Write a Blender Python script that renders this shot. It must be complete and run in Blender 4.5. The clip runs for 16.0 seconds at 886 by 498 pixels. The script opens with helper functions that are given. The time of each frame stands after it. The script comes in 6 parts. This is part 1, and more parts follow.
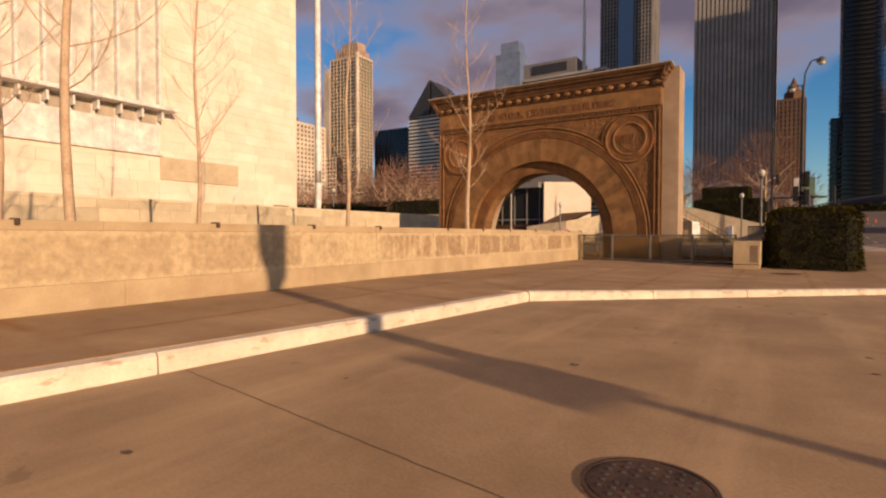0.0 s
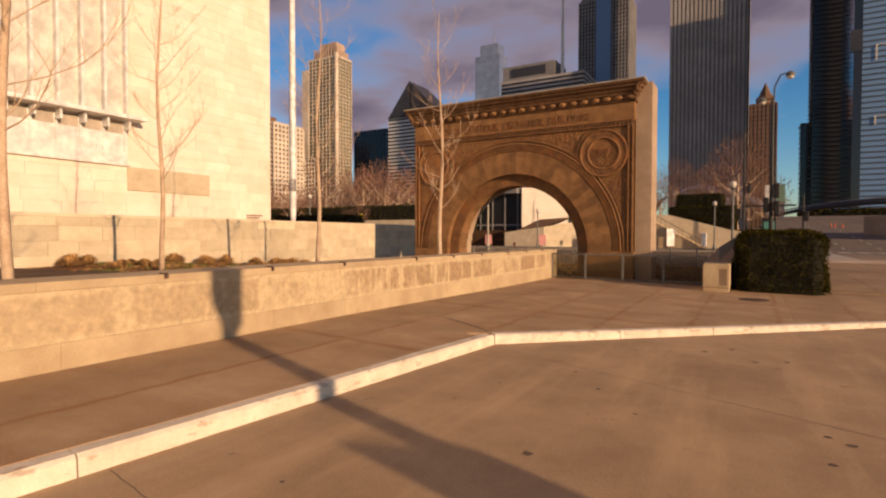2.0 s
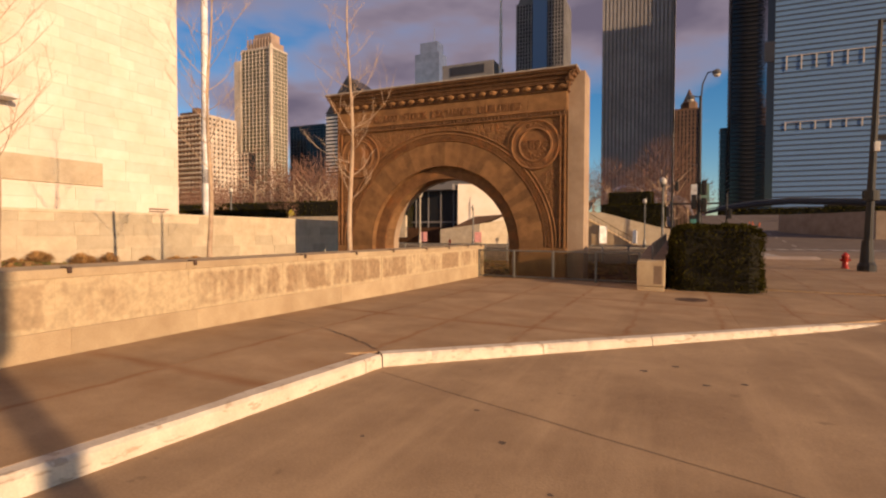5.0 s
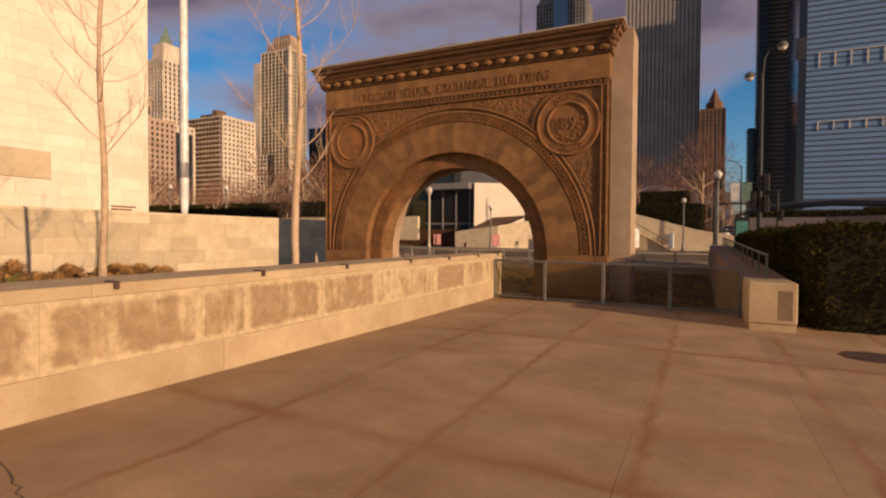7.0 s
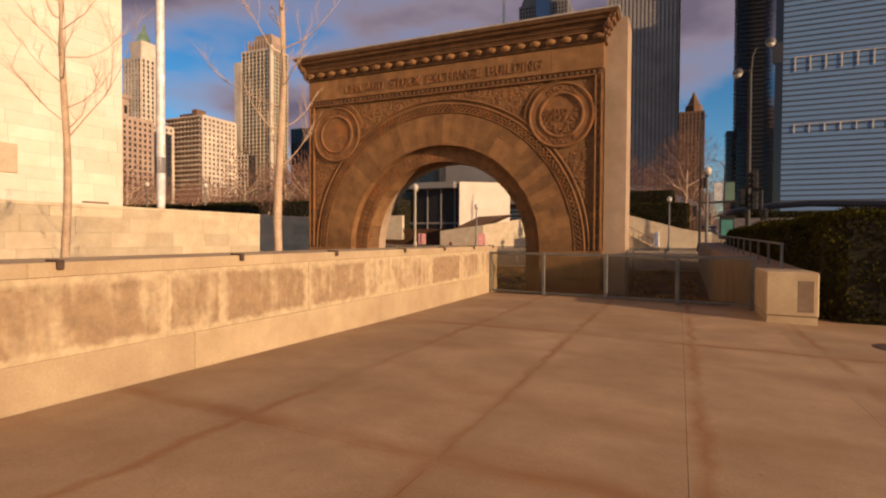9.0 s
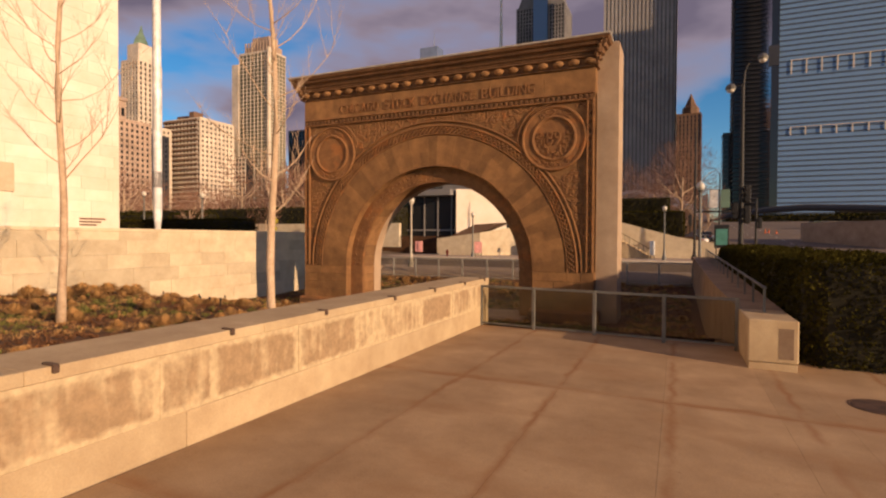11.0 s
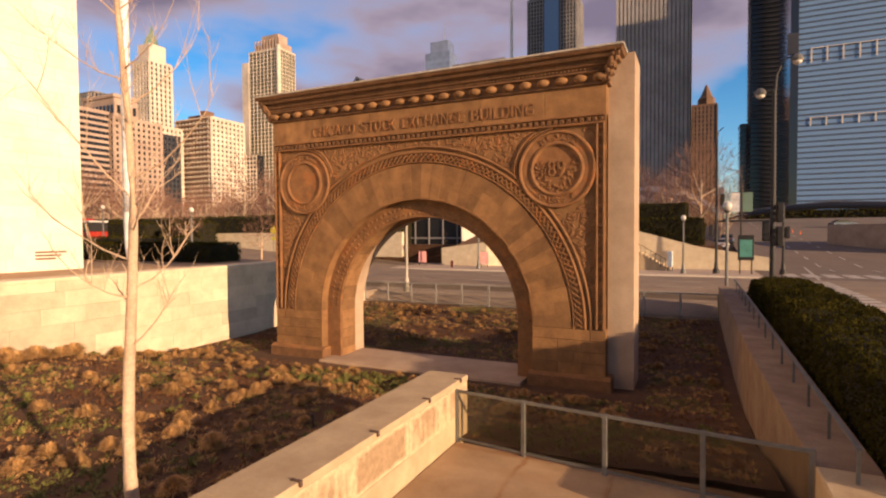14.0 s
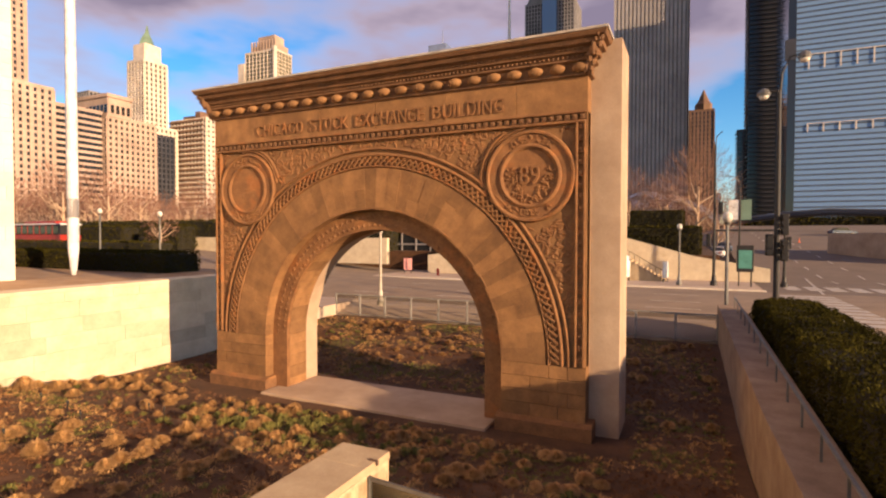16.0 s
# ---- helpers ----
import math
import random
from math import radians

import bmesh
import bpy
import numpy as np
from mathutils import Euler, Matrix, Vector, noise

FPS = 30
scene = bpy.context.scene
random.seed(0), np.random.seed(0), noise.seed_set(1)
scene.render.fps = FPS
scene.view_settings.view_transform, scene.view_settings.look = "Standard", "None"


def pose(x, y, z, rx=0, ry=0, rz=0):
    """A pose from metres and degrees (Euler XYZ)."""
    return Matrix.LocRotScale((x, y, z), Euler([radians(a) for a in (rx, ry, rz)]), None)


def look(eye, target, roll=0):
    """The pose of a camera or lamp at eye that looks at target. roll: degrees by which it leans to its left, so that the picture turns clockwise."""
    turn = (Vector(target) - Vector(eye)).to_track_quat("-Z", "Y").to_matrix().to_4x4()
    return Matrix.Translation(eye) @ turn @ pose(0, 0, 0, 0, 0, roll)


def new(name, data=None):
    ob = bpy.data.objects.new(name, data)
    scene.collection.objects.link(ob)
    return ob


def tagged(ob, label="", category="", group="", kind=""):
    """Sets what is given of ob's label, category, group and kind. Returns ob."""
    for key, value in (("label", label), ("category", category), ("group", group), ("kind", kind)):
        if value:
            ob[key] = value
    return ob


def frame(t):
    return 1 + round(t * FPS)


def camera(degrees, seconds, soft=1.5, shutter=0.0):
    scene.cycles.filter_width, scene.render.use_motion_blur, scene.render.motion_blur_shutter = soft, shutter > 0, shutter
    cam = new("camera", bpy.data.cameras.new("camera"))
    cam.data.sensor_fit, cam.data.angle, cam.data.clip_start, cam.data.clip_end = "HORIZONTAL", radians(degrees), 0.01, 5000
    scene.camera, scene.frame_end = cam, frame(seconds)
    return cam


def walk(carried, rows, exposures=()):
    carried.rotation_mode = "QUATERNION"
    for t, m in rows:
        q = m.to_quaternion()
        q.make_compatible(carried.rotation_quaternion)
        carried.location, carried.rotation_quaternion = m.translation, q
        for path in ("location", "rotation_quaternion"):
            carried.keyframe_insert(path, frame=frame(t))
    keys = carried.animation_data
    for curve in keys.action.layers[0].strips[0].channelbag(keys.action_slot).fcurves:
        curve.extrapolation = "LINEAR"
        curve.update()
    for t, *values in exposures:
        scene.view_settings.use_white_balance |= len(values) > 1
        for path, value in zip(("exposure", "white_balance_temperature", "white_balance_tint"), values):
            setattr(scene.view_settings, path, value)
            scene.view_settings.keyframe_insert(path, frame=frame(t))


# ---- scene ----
cam = camera(79.7, 16.0, soft=2.2)
METRES, EYE, TILT, LEAN, TURN = 18.0, 0.95, 0.0, 0.0, 32.4
EXPOSURES = [(0.0, -0.01, 6500, 16), (4.0, 0.1, 6500, 16), (7.0, -0.08, 6500, 16), (9.0, 0.05, 6500, 16), (11.5, 0.15, 6500, 16), (13.0, 0.31, 6500, 16), (14.5, 0.77, 6500, 16), (16.0, 0.91, 6500, 16)]
ROWS = [
    (0.0, 0.0, 0.0, 0.0, 0.0, -1.54, -0.07),
    (0.5, 0.0037, 0.0012, 0.0203, -0.03, -1.48, -0.05),
    (1.0, 0.0074, 0.0037, 0.0403, -0.0, -1.41, -0.0),
    (1.5, 0.0105, 0.0095, 0.0421, 0.14, -1.38, -0.02),
    (2.0, 0.0149, 0.0133, 0.037, -2.15, -1.44, -0.09),
    (2.5, 0.0182, 0.0131, 0.0329, -9.08, -1.53, -0.24),
    (3.0, 0.0186, 0.0129, 0.0324, -9.28, -1.48, -0.27),
    (3.5, 0.0164, 0.0144, 0.0333, -9.36, -1.46, -0.26),
    (4.0, 0.0234, 0.0259, 0.0328, -9.49, -1.56, -0.24),
    (6.5, 0.1305, 0.3529, 0.0298, -6.65, -1.56, -0.27),
    (7.0, 0.1358, 0.4173, 0.0324, -6.57, -1.41, -0.38),
    (7.5, 0.136, 0.4458, 0.0279, -7.14, -1.58, -0.34),
    (8.0, 0.1335, 0.4565, 0.0179, -7.75, -1.68, -0.39),
    (8.5, 0.1309, 0.4595, 0.0133, -8.17, -1.48, -0.39),
    (9.0, 0.1282, 0.4594, 0.0192, -8.39, -1.25, -0.34),
    (11.5, 0.1434, 0.443, 0.0682, -8.76, -1.1, -0.19),
    (12.0, 0.1777, 0.4537, 0.0711, -9.18, -1.18, -0.27),
    (12.5, 0.1937, 0.4693, 0.0807, -8.85, -1.3, 0.02),
    (13.0, 0.196, 0.4898, 0.0996, -8.53, -1.65, 0.16),
    (13.5, 0.1968, 0.541, 0.1312, -7.82, -1.69, 0.33),
    (14.0, 0.212, 0.6106, 0.1612, -7.23, -1.73, 0.36),
    (14.5, 0.2426, 0.679, 0.1807, -7.15, -1.82, 0.22),
    (15.0, 0.2696, 0.726, 0.185, -7.21, -1.69, 0.03),
    (15.5, 0.2838, 0.742, 0.184, -7.38, -1.54, -0.04),
    (16.0, 0.2956, 0.7438, 0.1826, -7.54, -1.41, -0.1),
]
walk(cam, [(t, pose(0, 0, EYE, TILT, LEAN, TURN) @ pose(METRES * x, METRES * y, METRES * z, 90 + pitch, roll, yaw)) for t, x, y, z, yaw, pitch, roll in ROWS], EXPOSURES)

# ---- light: low morning sun from the east-south-east, blue sky with broken cloud ----
SUN_DIR = Vector((-0.952, 0.305, -0.222)).normalized()      # the way the light travels
sun = new("sun", bpy.data.lights.new("sun", "SUN"))
sun.data.energy, sun.data.angle, sun.data.color = 5.4, radians(0.6), (1.0, 0.67, 0.375)
sun.matrix_world = look((0, 0, 60), Vector((0, 0, 60)) + SUN_DIR)

world = bpy.data.worlds.new("sky")
scene.world = world
world.use_nodes = True
wn, wl = world.node_tree.nodes, world.node_tree.links
sky = wn.new("ShaderNodeTexSky")
sky.sky_type, sky.sun_disc = "NISHITA", False
sky.sun_elevation, sky.sun_rotation = radians(12.5), radians(107.8)
sky.air_density, sky.dust_density, sky.ozone_density = 1.0, 0.2, 3.0
coord = wn.new("ShaderNodeTexCoord")
stretch = wn.new("ShaderNodeMapping")
stretch.inputs["Scale"].default_value = (1.0, 1.0, 2.6)
stretch.inputs["Location"].default_value = (0.35, 0.2, 0.0)
puffs = wn.new("ShaderNodeTexNoise")
puffs.inputs["Scale"].default_value, puffs.inputs["Detail"].default_value, puffs.inputs["Roughness"].default_value = 1.9, 5.0, 0.5
height = wn.new("ShaderNodeSeparateXYZ")
rise = wn.new("ShaderNodeMath")
rise.operation, rise.inputs[1].default_value = "MULTIPLY", 0.9
total = wn.new("ShaderNodeMath")
total.operation = "ADD"
cover = wn.new("ShaderNodeValToRGB")
cover.color_ramp.elements[0].position, cover.color_ramp.elements[1].position = 0.72, 0.86
shade = wn.new("ShaderNodeValToRGB")          # sunlit edges, violet-grey hearts
shade.color_ramp.elements[0].position, shade.color_ramp.elements[0].color = 0.74, (4.4, 3.7, 4.2, 1)
shade.color_ramp.elements[1].position, shade.color_ramp.elements[1].color = 0.92, (1.5, 1.28, 1.75, 1)
deep = wn.new("ShaderNodeHueSaturation")
deep.inputs["Saturation"].default_value, deep.inputs["Value"].default_value = 1.3, 1.18
cloud = wn.new("ShaderNodeMixRGB")
backs = wn["Background"]
backs.inputs[1].default_value = 0.1
wl.new(coord.outputs["Generated"], stretch.inputs["Vector"])
wl.new(stretch.outputs[0], puffs.inputs["Vector"])
wl.new(coord.outputs["Generated"], height.inputs[0])
wl.new(height.outputs[2], rise.inputs[0])
wl.new(rise.outputs[0], total.inputs[0])
wl.new(puffs.outputs[0], total.inputs[1])
wl.new(total.outputs[0], cover.inputs[0])
wl.new(total.outputs[0], shade.inputs[0])
wl.new(cover.outputs[0], cloud.inputs[0])
wl.new(sky.outputs[0], deep.inputs["Color"])
wl.new(deep.outputs[0], cloud.inputs[1])
wl.new(shade.outputs[0], cloud.inputs[2])
wl.new(cloud.outputs[0], backs.inputs[0])

# ---- materials ----
def material(name, colour, rough=0.8, metal=0.0, dark=None, scale=1.5, fine=30.0, amount=0.5, bump=0.15, piece=0.0, island=0.0, spec=0.4):
    """A surface with broad stains from colour to dark, fine grain, relief, and a shift of tone from piece to piece."""
    m = bpy.data.materials.new(name)
    m.use_nodes = True
    n, l = m.node_tree.nodes, m.node_tree.links
    p = n["Principled BSDF"]
    p.inputs["Roughness"].default_value, p.inputs["Metallic"].default_value = rough, metal
    p.inputs["Specular IOR Level"].default_value = spec
    dark = dark or tuple(c * 0.6 for c in colour)
    at = n.new("ShaderNodeTexCoord")
    geo = n.new("ShaderNodeNewGeometry")
    broad = n.new("ShaderNodeTexNoise")
    broad.inputs["Scale"].default_value, broad.inputs["Detail"].default_value, broad.inputs["Roughness"].default_value = scale, 7.0, 0.65
    grain = n.new("ShaderNodeTexNoise")
    grain.inputs["Scale"].default_value, grain.inputs["Detail"].default_value = fine, 3.0
    l.new(geo.outputs["Position"], broad.inputs["Vector"])
    l.new(geo.outputs["Position"], grain.inputs["Vector"])
    ramp = n.new("ShaderNodeValToRGB")
    ramp.color_ramp.elements[0].position, ramp.color_ramp.elements[1].position = 0.5 - 0.22 * amount - 0.08, 0.5 + 0.22
    ramp.color_ramp.elements[0].color, ramp.color_ramp.elements[1].color = (*dark, 1), (*colour, 1)
    l.new(broad.outputs[0], ramp.inputs[0])
    tone = n.new("ShaderNodeHueSaturation")
    span = n.new("ShaderNodeMapRange")
    span.inputs[1].default_value, span.inputs[2].default_value = 0.25, 0.75
    span.inputs[3].default_value, span.inputs[4].default_value = 1.0 - 0.22 * amount, 1.0 + 0.22 * amount
    l.new(grain.outputs[0], span.inputs[0])
    value = span.outputs[0]
    if piece or island:
        info = n.new("ShaderNodeObjectInfo")
        rnd = n.new("ShaderNodeMapRange")
        k = piece or island
        rnd.inputs[3].default_value, rnd.inputs[4].default_value = 1.0 - k, 1.0 + k * 0.6
        l.new(info.outputs["Random"] if piece else geo.outputs["Random Per Island"], rnd.inputs[0])
        mult = n.new("ShaderNodeMath")
        mult.operation = "MULTIPLY"
        l.new(value, mult.inputs[0])
        l.new(rnd.outputs[0], mult.inputs[1])
        value = mult.outputs[0]
    l.new(value, tone.inputs["Value"])
    l.new(ramp.outputs[0], tone.inputs["Color"])
    l.new(tone.outputs[0], p.inputs["Base Color"])
    if bump:
        b = n.new("ShaderNodeBump")
        b.inputs["Strength"].default_value, b.inputs["Distance"].default_value = bump, 0.02
        l.new(grain.outputs[0], b.inputs["Height"])
        l.new(b.outputs[0], p.inputs["Normal"])
    return m


def glass_material(name, colour, rough=0.08, ior=1.5):
    m = bpy.data.materials.new(name)
    m.use_nodes = True
    p = m.node_tree.nodes["Principled BSDF"]
    p.inputs["Base Color"].default_value = (*colour, 1)
    p.inputs["Roughness"].default_value, p.inputs["Metallic"].default_value = rough, 0.0
    p.inputs["Specular IOR Level"].default_value = 0.5
    p.inputs["IOR"].default_value = ior
    return m


def clear_glass(name, tint=(0.75, 0.8, 0.78), share=0.75):
    """Thin sheet glass: mostly see-through, with a plain gloss on top."""
    m = bpy.data.materials.new(name)
    m.use_nodes = True
    n, l = m.node_tree.nodes, m.node_tree.links
    n.remove(n["Principled BSDF"])
    see, shine, mix = n.new("ShaderNodeBsdfTransparent"), n.new("ShaderNodeBsdfGlossy"), n.new("ShaderNodeMixShader")
    see.inputs[0].default_value = (*tint, 1)
    shine.inputs["Roughness"].default_value = 0.12
    shine.inputs[0].default_value = (0.6, 0.6, 0.6, 1)
    fres = n.new("ShaderNodeFresnel")
    fres.inputs[0].default_value = 1.5
    l.new(fres.outputs[0], mix.inputs[0])
    l.new(see.outputs[0], mix.inputs[1])
    l.new(shine.outputs[0], mix.inputs[2])
    l.new(mix.outputs[0], n["Material Output"].inputs[0])
    return m


PAVING = material("paving_concrete", (0.47, 0.327, 0.190), 0.85, dark=(0.295, 0.19, 0.103), scale=0.9, fine=60, amount=0.5, piece=0.06)


def rust_joints(m, step_x, step_y, x_at, y_at, colour):
    """Rusty seepage stains that follow the slab joints, broken up by noise."""
    n, l = m.node_tree.nodes, m.node_tree.links
    p = n["Principled BSDF"]
    old = p.inputs["Base Color"].links[0].from_socket
    geo, sep = n.new("ShaderNodeNewGeometry"), n.new("ShaderNodeSeparateXYZ")
    wob = n.new("ShaderNodeTexNoise")
    wob.inputs["Scale"].default_value, wob.inputs["Detail"].default_value = 2.6, 4.0
    l.new(geo.outputs["Position"], wob.inputs["Vector"])
    l.new(geo.outputs["Position"], sep.inputs[0])
    def math_node(op, a, b):
        k = n.new("ShaderNodeMath")
        k.operation = op
        for i, val in enumerate((a, b)):
            if isinstance(val, float):
                k.inputs[i].default_value = val
            else:
                l.new(val, k.inputs[i])
        return k.outputs[0]
    lines = []
    for axis, at, wide, step in (("X", x_at, 0.075, step_x), ("Y", y_at, 0.15, step_y)):
        shifted = math_node("ADD", math_node("SUBTRACT", sep.outputs[axis], at), math_node("MULTIPLY", math_node("SUBTRACT", wob.outputs[0], 0.5), 0.22))
        tri = math_node("PINGPONG", shifted, step / 2)
        near = n.new("ShaderNodeMapRange")
        near.inputs[1].default_value, near.inputs[2].default_value, near.inputs[3].default_value, near.inputs[4].default_value = 0.0, wide, 1.0, 0.0
        l.new(tri, near.inputs[0])
        lines.append(near.outputs[0])
    patch = n.new("ShaderNodeTexNoise")
    patch.inputs["Scale"].default_value, patch.inputs["Detail"].default_value = 0.8, 5.0
    l.new(geo.outputs["Position"], patch.inputs["Vector"])
    gate = n.new("ShaderNodeMapRange")
    gate.inputs[1].default_value, gate.inputs[2].default_value = 0.32, 0.56
    l.new(patch.outputs[0], gate.inputs[0])
    amount = math_node("MULTIPLY", math_node("MULTIPLY", math_node("MAXIMUM", lines[0], lines[1]), gate.outputs[0]), 0.85)
    mix = n.new("ShaderNodeMixRGB")
    mix.inputs[2].default_value = (*colour, 1)
    l.new(amount, mix.inputs[0])
    l.new(old, mix.inputs[1])
    l.new(mix.outputs[0], p.inputs["Base Color"])


rust_joints(PAVING, 1.45, 4.5, -5.22, 11.05, (0.27, 0.125, 0.048))
ROAD = material("concrete_road", (0.49, 0.345, 0.200), 0.85, dark=(0.30, 0.20, 0.113), scale=0.7, fine=45, amount=0.5)


def blotches(m, stretch, scale, low, high, colour, share, turn=0.0):
    """Stains with soft or hard rims, drawn out along one direction, over what the material already has."""
    n, l = m.node_tree.nodes, m.node_tree.links
    p = n["Principled BSDF"]
    old = p.inputs["Base Color"].links[0].from_socket
    geo, lay, spots = n.new("ShaderNodeNewGeometry"), n.new("ShaderNodeMapping"), n.new("ShaderNodeTexNoise")
    lay.inputs["Scale"].default_value, lay.inputs["Rotation"].default_value = stretch, (0, 0, radians(turn))
    spots.inputs["Scale"].default_value, spots.inputs["Detail"].default_value, spots.inputs["Roughness"].default_value = scale, 6.0, 0.6
    reach, mix = n.new("ShaderNodeMapRange"), n.new("ShaderNodeMixRGB")
    reach.inputs[1].default_value, reach.inputs[2].default_value, reach.inputs[4].default_value = low, high, share
    mix.inputs[2].default_value = (*colour, 1)
    l.new(geo.outputs["Position"], lay.inputs["Vector"])
    l.new(lay.outputs[0], spots.inputs["Vector"])
    l.new(spots.outputs[0], reach.inputs[0])
    l.new(reach.outputs[0], mix.inputs[0])
    l.new(old, mix.inputs[1])
    l.new(mix.outputs[0], p.inputs["Base Color"])


blotches(ROAD, (1.0, 0.12, 1.0), 1.6, 0.50, 0.72, (0.60, 0.43, 0.25), 0.55, 38)      # drawn-out tyre wear
blotches(ROAD, (1.0, 1.0, 1.0), 3.2, 0.66, 0.72, (0.20, 0.135, 0.08), 0.55)           # oil and damp spots
blotches(PAVING, (0.35, 1.0, 1.0), 1.1, 0.52, 0.70, (0.30, 0.165, 0.075), 0.55)       # rusty wash
blotches(PAVING, (1.0, 1.0, 1.0), 7.0, 0.69, 0.73, (0.24, 0.13, 0.06), 0.5)           # small rust spots
ASPHALT = material("asphalt", (0.29, 0.22, 0.16), 0.9, dark=(0.20, 0.15, 0.11), scale=0.4, fine=40)
DARK_ASPHALT = material("dark_asphalt", (0.20, 0.155, 0.12), 0.9, dark=(0.145, 0.112, 0.088), scale=0.3, fine=30)
KERB = material("kerb_concrete", (0.78, 0.71, 0.59), 0.85, dark=(0.60, 0.52, 0.41), scale=2.5, fine=50, amount=0.3, piece=0.06)
blotches(KERB, (1.0, 1.0, 3.0), 4.2, 0.585, 0.63, (0.38, 0.28, 0.19), 0.65)           # broken and dirty patches
PALE_WALL = material("pale_cut_stone", (0.50, 0.395, 0.25), 0.85, dark=(0.37, 0.272, 0.165), scale=1.6, fine=55, amount=0.4, bump=0.08, piece=0.07)
# darker cut stone: hedge shade painted into the east wall, a patch elsewhere
STAINED_SHADED_STONE = material("stained_shaded_stone", (0.34, 0.25, 0.172), 0.85, dark=(0.20, 0.13, 0.085), scale=1.3, fine=30, amount=0.4, bump=0.05, piece=0.25)


def panel_stain(m, light, dark):
    """Damp brown panels that leave a paler margin round each block."""
    n, l = m.node_tree.nodes, m.node_tree.links
    p = n["Principled BSDF"]
    at, sep, geo = n.new("ShaderNodeTexCoord"), n.new("ShaderNodeSeparateXYZ"), n.new("ShaderNodeNewGeometry")
    l.new(at.outputs["Generated"], sep.inputs[0])
    def math_node(op, a, b=0.0):
        k = n.new("ShaderNodeMath")
        k.operation = op
        for i, val in enumerate((a, b)):
            if isinstance(val, float):
                k.inputs[i].default_value = val
            else:
                l.new(val, k.inputs[i])
        return k.outputs[0]
    def noise_node(scale, detail):
        k = n.new("ShaderNodeTexNoise")
        k.inputs["Scale"].default_value, k.inputs["Detail"].default_value, k.inputs["Roughness"].default_value = scale, detail, 0.65
        l.new(geo.outputs["Position"], k.inputs["Vector"])
        return k.outputs[0]
    edges = [math_node("SUBTRACT", 0.5, math_node("ABSOLUTE", math_node("SUBTRACT", sep.outputs[a], 0.5))) for a in ("Y", "Z")]
    rim = math_node("ADD", math_node("MINIMUM", edges[0], math_node("MULTIPLY", edges[1], 0.6)), math_node("MULTIPLY", math_node("SUBTRACT", noise_node(5.0, 5.0), 0.5), 0.16))
    inside = n.new("ShaderNodeMapRange")
    inside.inputs[1].default_value, inside.inputs[2].default_value = 0.04, 0.08
    l.new(rim, inside.inputs[0])
    gate = n.new("ShaderNodeMapRange")
    gate.inputs[1].default_value, gate.inputs[2].default_value = 0.40, 0.53
    info, drawn, streak = n.new("ShaderNodeObjectInfo"), n.new("ShaderNodeMapping"), n.new("ShaderNodeTexNoise")
    drawn.inputs["Scale"].default_value = (1.0, 5.0, 1.1)            # damp runs down the face
    streak.inputs["Scale"].default_value, streak.inputs["Detail"].default_value = 1.5, 5.0
    l.new(geo.outputs["Position"], drawn.inputs["Vector"])
    l.new(drawn.outputs[0], streak.inputs["Vector"])
    wet = math_node("ADD", math_node("MULTIPLY", noise_node(1.3, 5.0), 0.55), math_node("MULTIPLY", streak.outputs[0], 0.45))
    l.new(math_node("ADD", wet, math_node("MULTIPLY", math_node("SUBTRACT", info.outputs["Random"], 0.45), 0.22)), gate.inputs[0])
    fine = n.new("ShaderNodeMapRange")
    fine.inputs[1].default_value, fine.inputs[2].default_value, fine.inputs[3].default_value, fine.inputs[4].default_value = 0.3, 0.7, 0.72, 1.12
    l.new(noise_node(11.0, 6.0), fine.inputs[0])
    mix, tone = n.new("ShaderNodeMixRGB"), n.new("ShaderNodeHueSaturation")
    mix.inputs[1].default_value, mix.inputs[2].default_value = (*light, 1), (*dark, 1)
    place, along = n.new("ShaderNodeSeparateXYZ"), n.new("ShaderNodeMapRange")      # the damp grows northward along the wall
    along.inputs[1].default_value, along.inputs[2].default_value, along.inputs[3].default_value, along.inputs[4].default_value = 3.0, 10.0, 0.25, 0.9
    l.new(geo.outputs["Position"], place.inputs[0])
    l.new(place.outputs[1], along.inputs[0])
    l.new(math_node("MULTIPLY", math_node("MULTIPLY", inside.outputs[0], gate.outputs[0]), along.outputs[0]), mix.inputs[0])
    l.new(mix.outputs[0], tone.inputs["Color"])
    l.new(fine.outputs[0], tone.inputs["Value"])
    l.new(tone.outputs[0], p.inputs["Base Color"])


PANEL_STONE = material("panel_stained_stone", (0.6, 0.5, 0.4), 0.85, fine=40, bump=0.06)
panel_stain(PANEL_STONE, (0.51, 0.40, 0.25), (0.31, 0.21, 0.122))
TERRACE_STONE = material("terrace_stone", (0.64, 0.56, 0.41), 0.85, dark=(0.48, 0.395, 0.275), scale=1.3, fine=40, amount=0.5, piece=0.18)
MUSEUM_STONE = material("museum_stone", (0.80, 0.73, 0.645), 0.85, dark=(0.70, 0.605, 0.49), scale=0.6, fine=25, amount=0.4, piece=0.08)
BROWN_STONE = material("terracotta_stone", (0.295, 0.156, 0.062), 0.85, dark=(0.14, 0.070, 0.029), scale=2.0, fine=30, amount=0.8, bump=0.3, piece=0.24)
blotches(BROWN_STONE, (1.0, 1.0, 0.5), 1.1, 0.56, 0.70, (0.10, 0.048, 0.021), 0.5)      # soot
ORNAMENT = material("carved_terracotta", (0.275, 0.134, 0.052), 0.85, dark=(0.12, 0.056, 0.024), scale=2.2, fine=28, amount=0.8, bump=0.4)
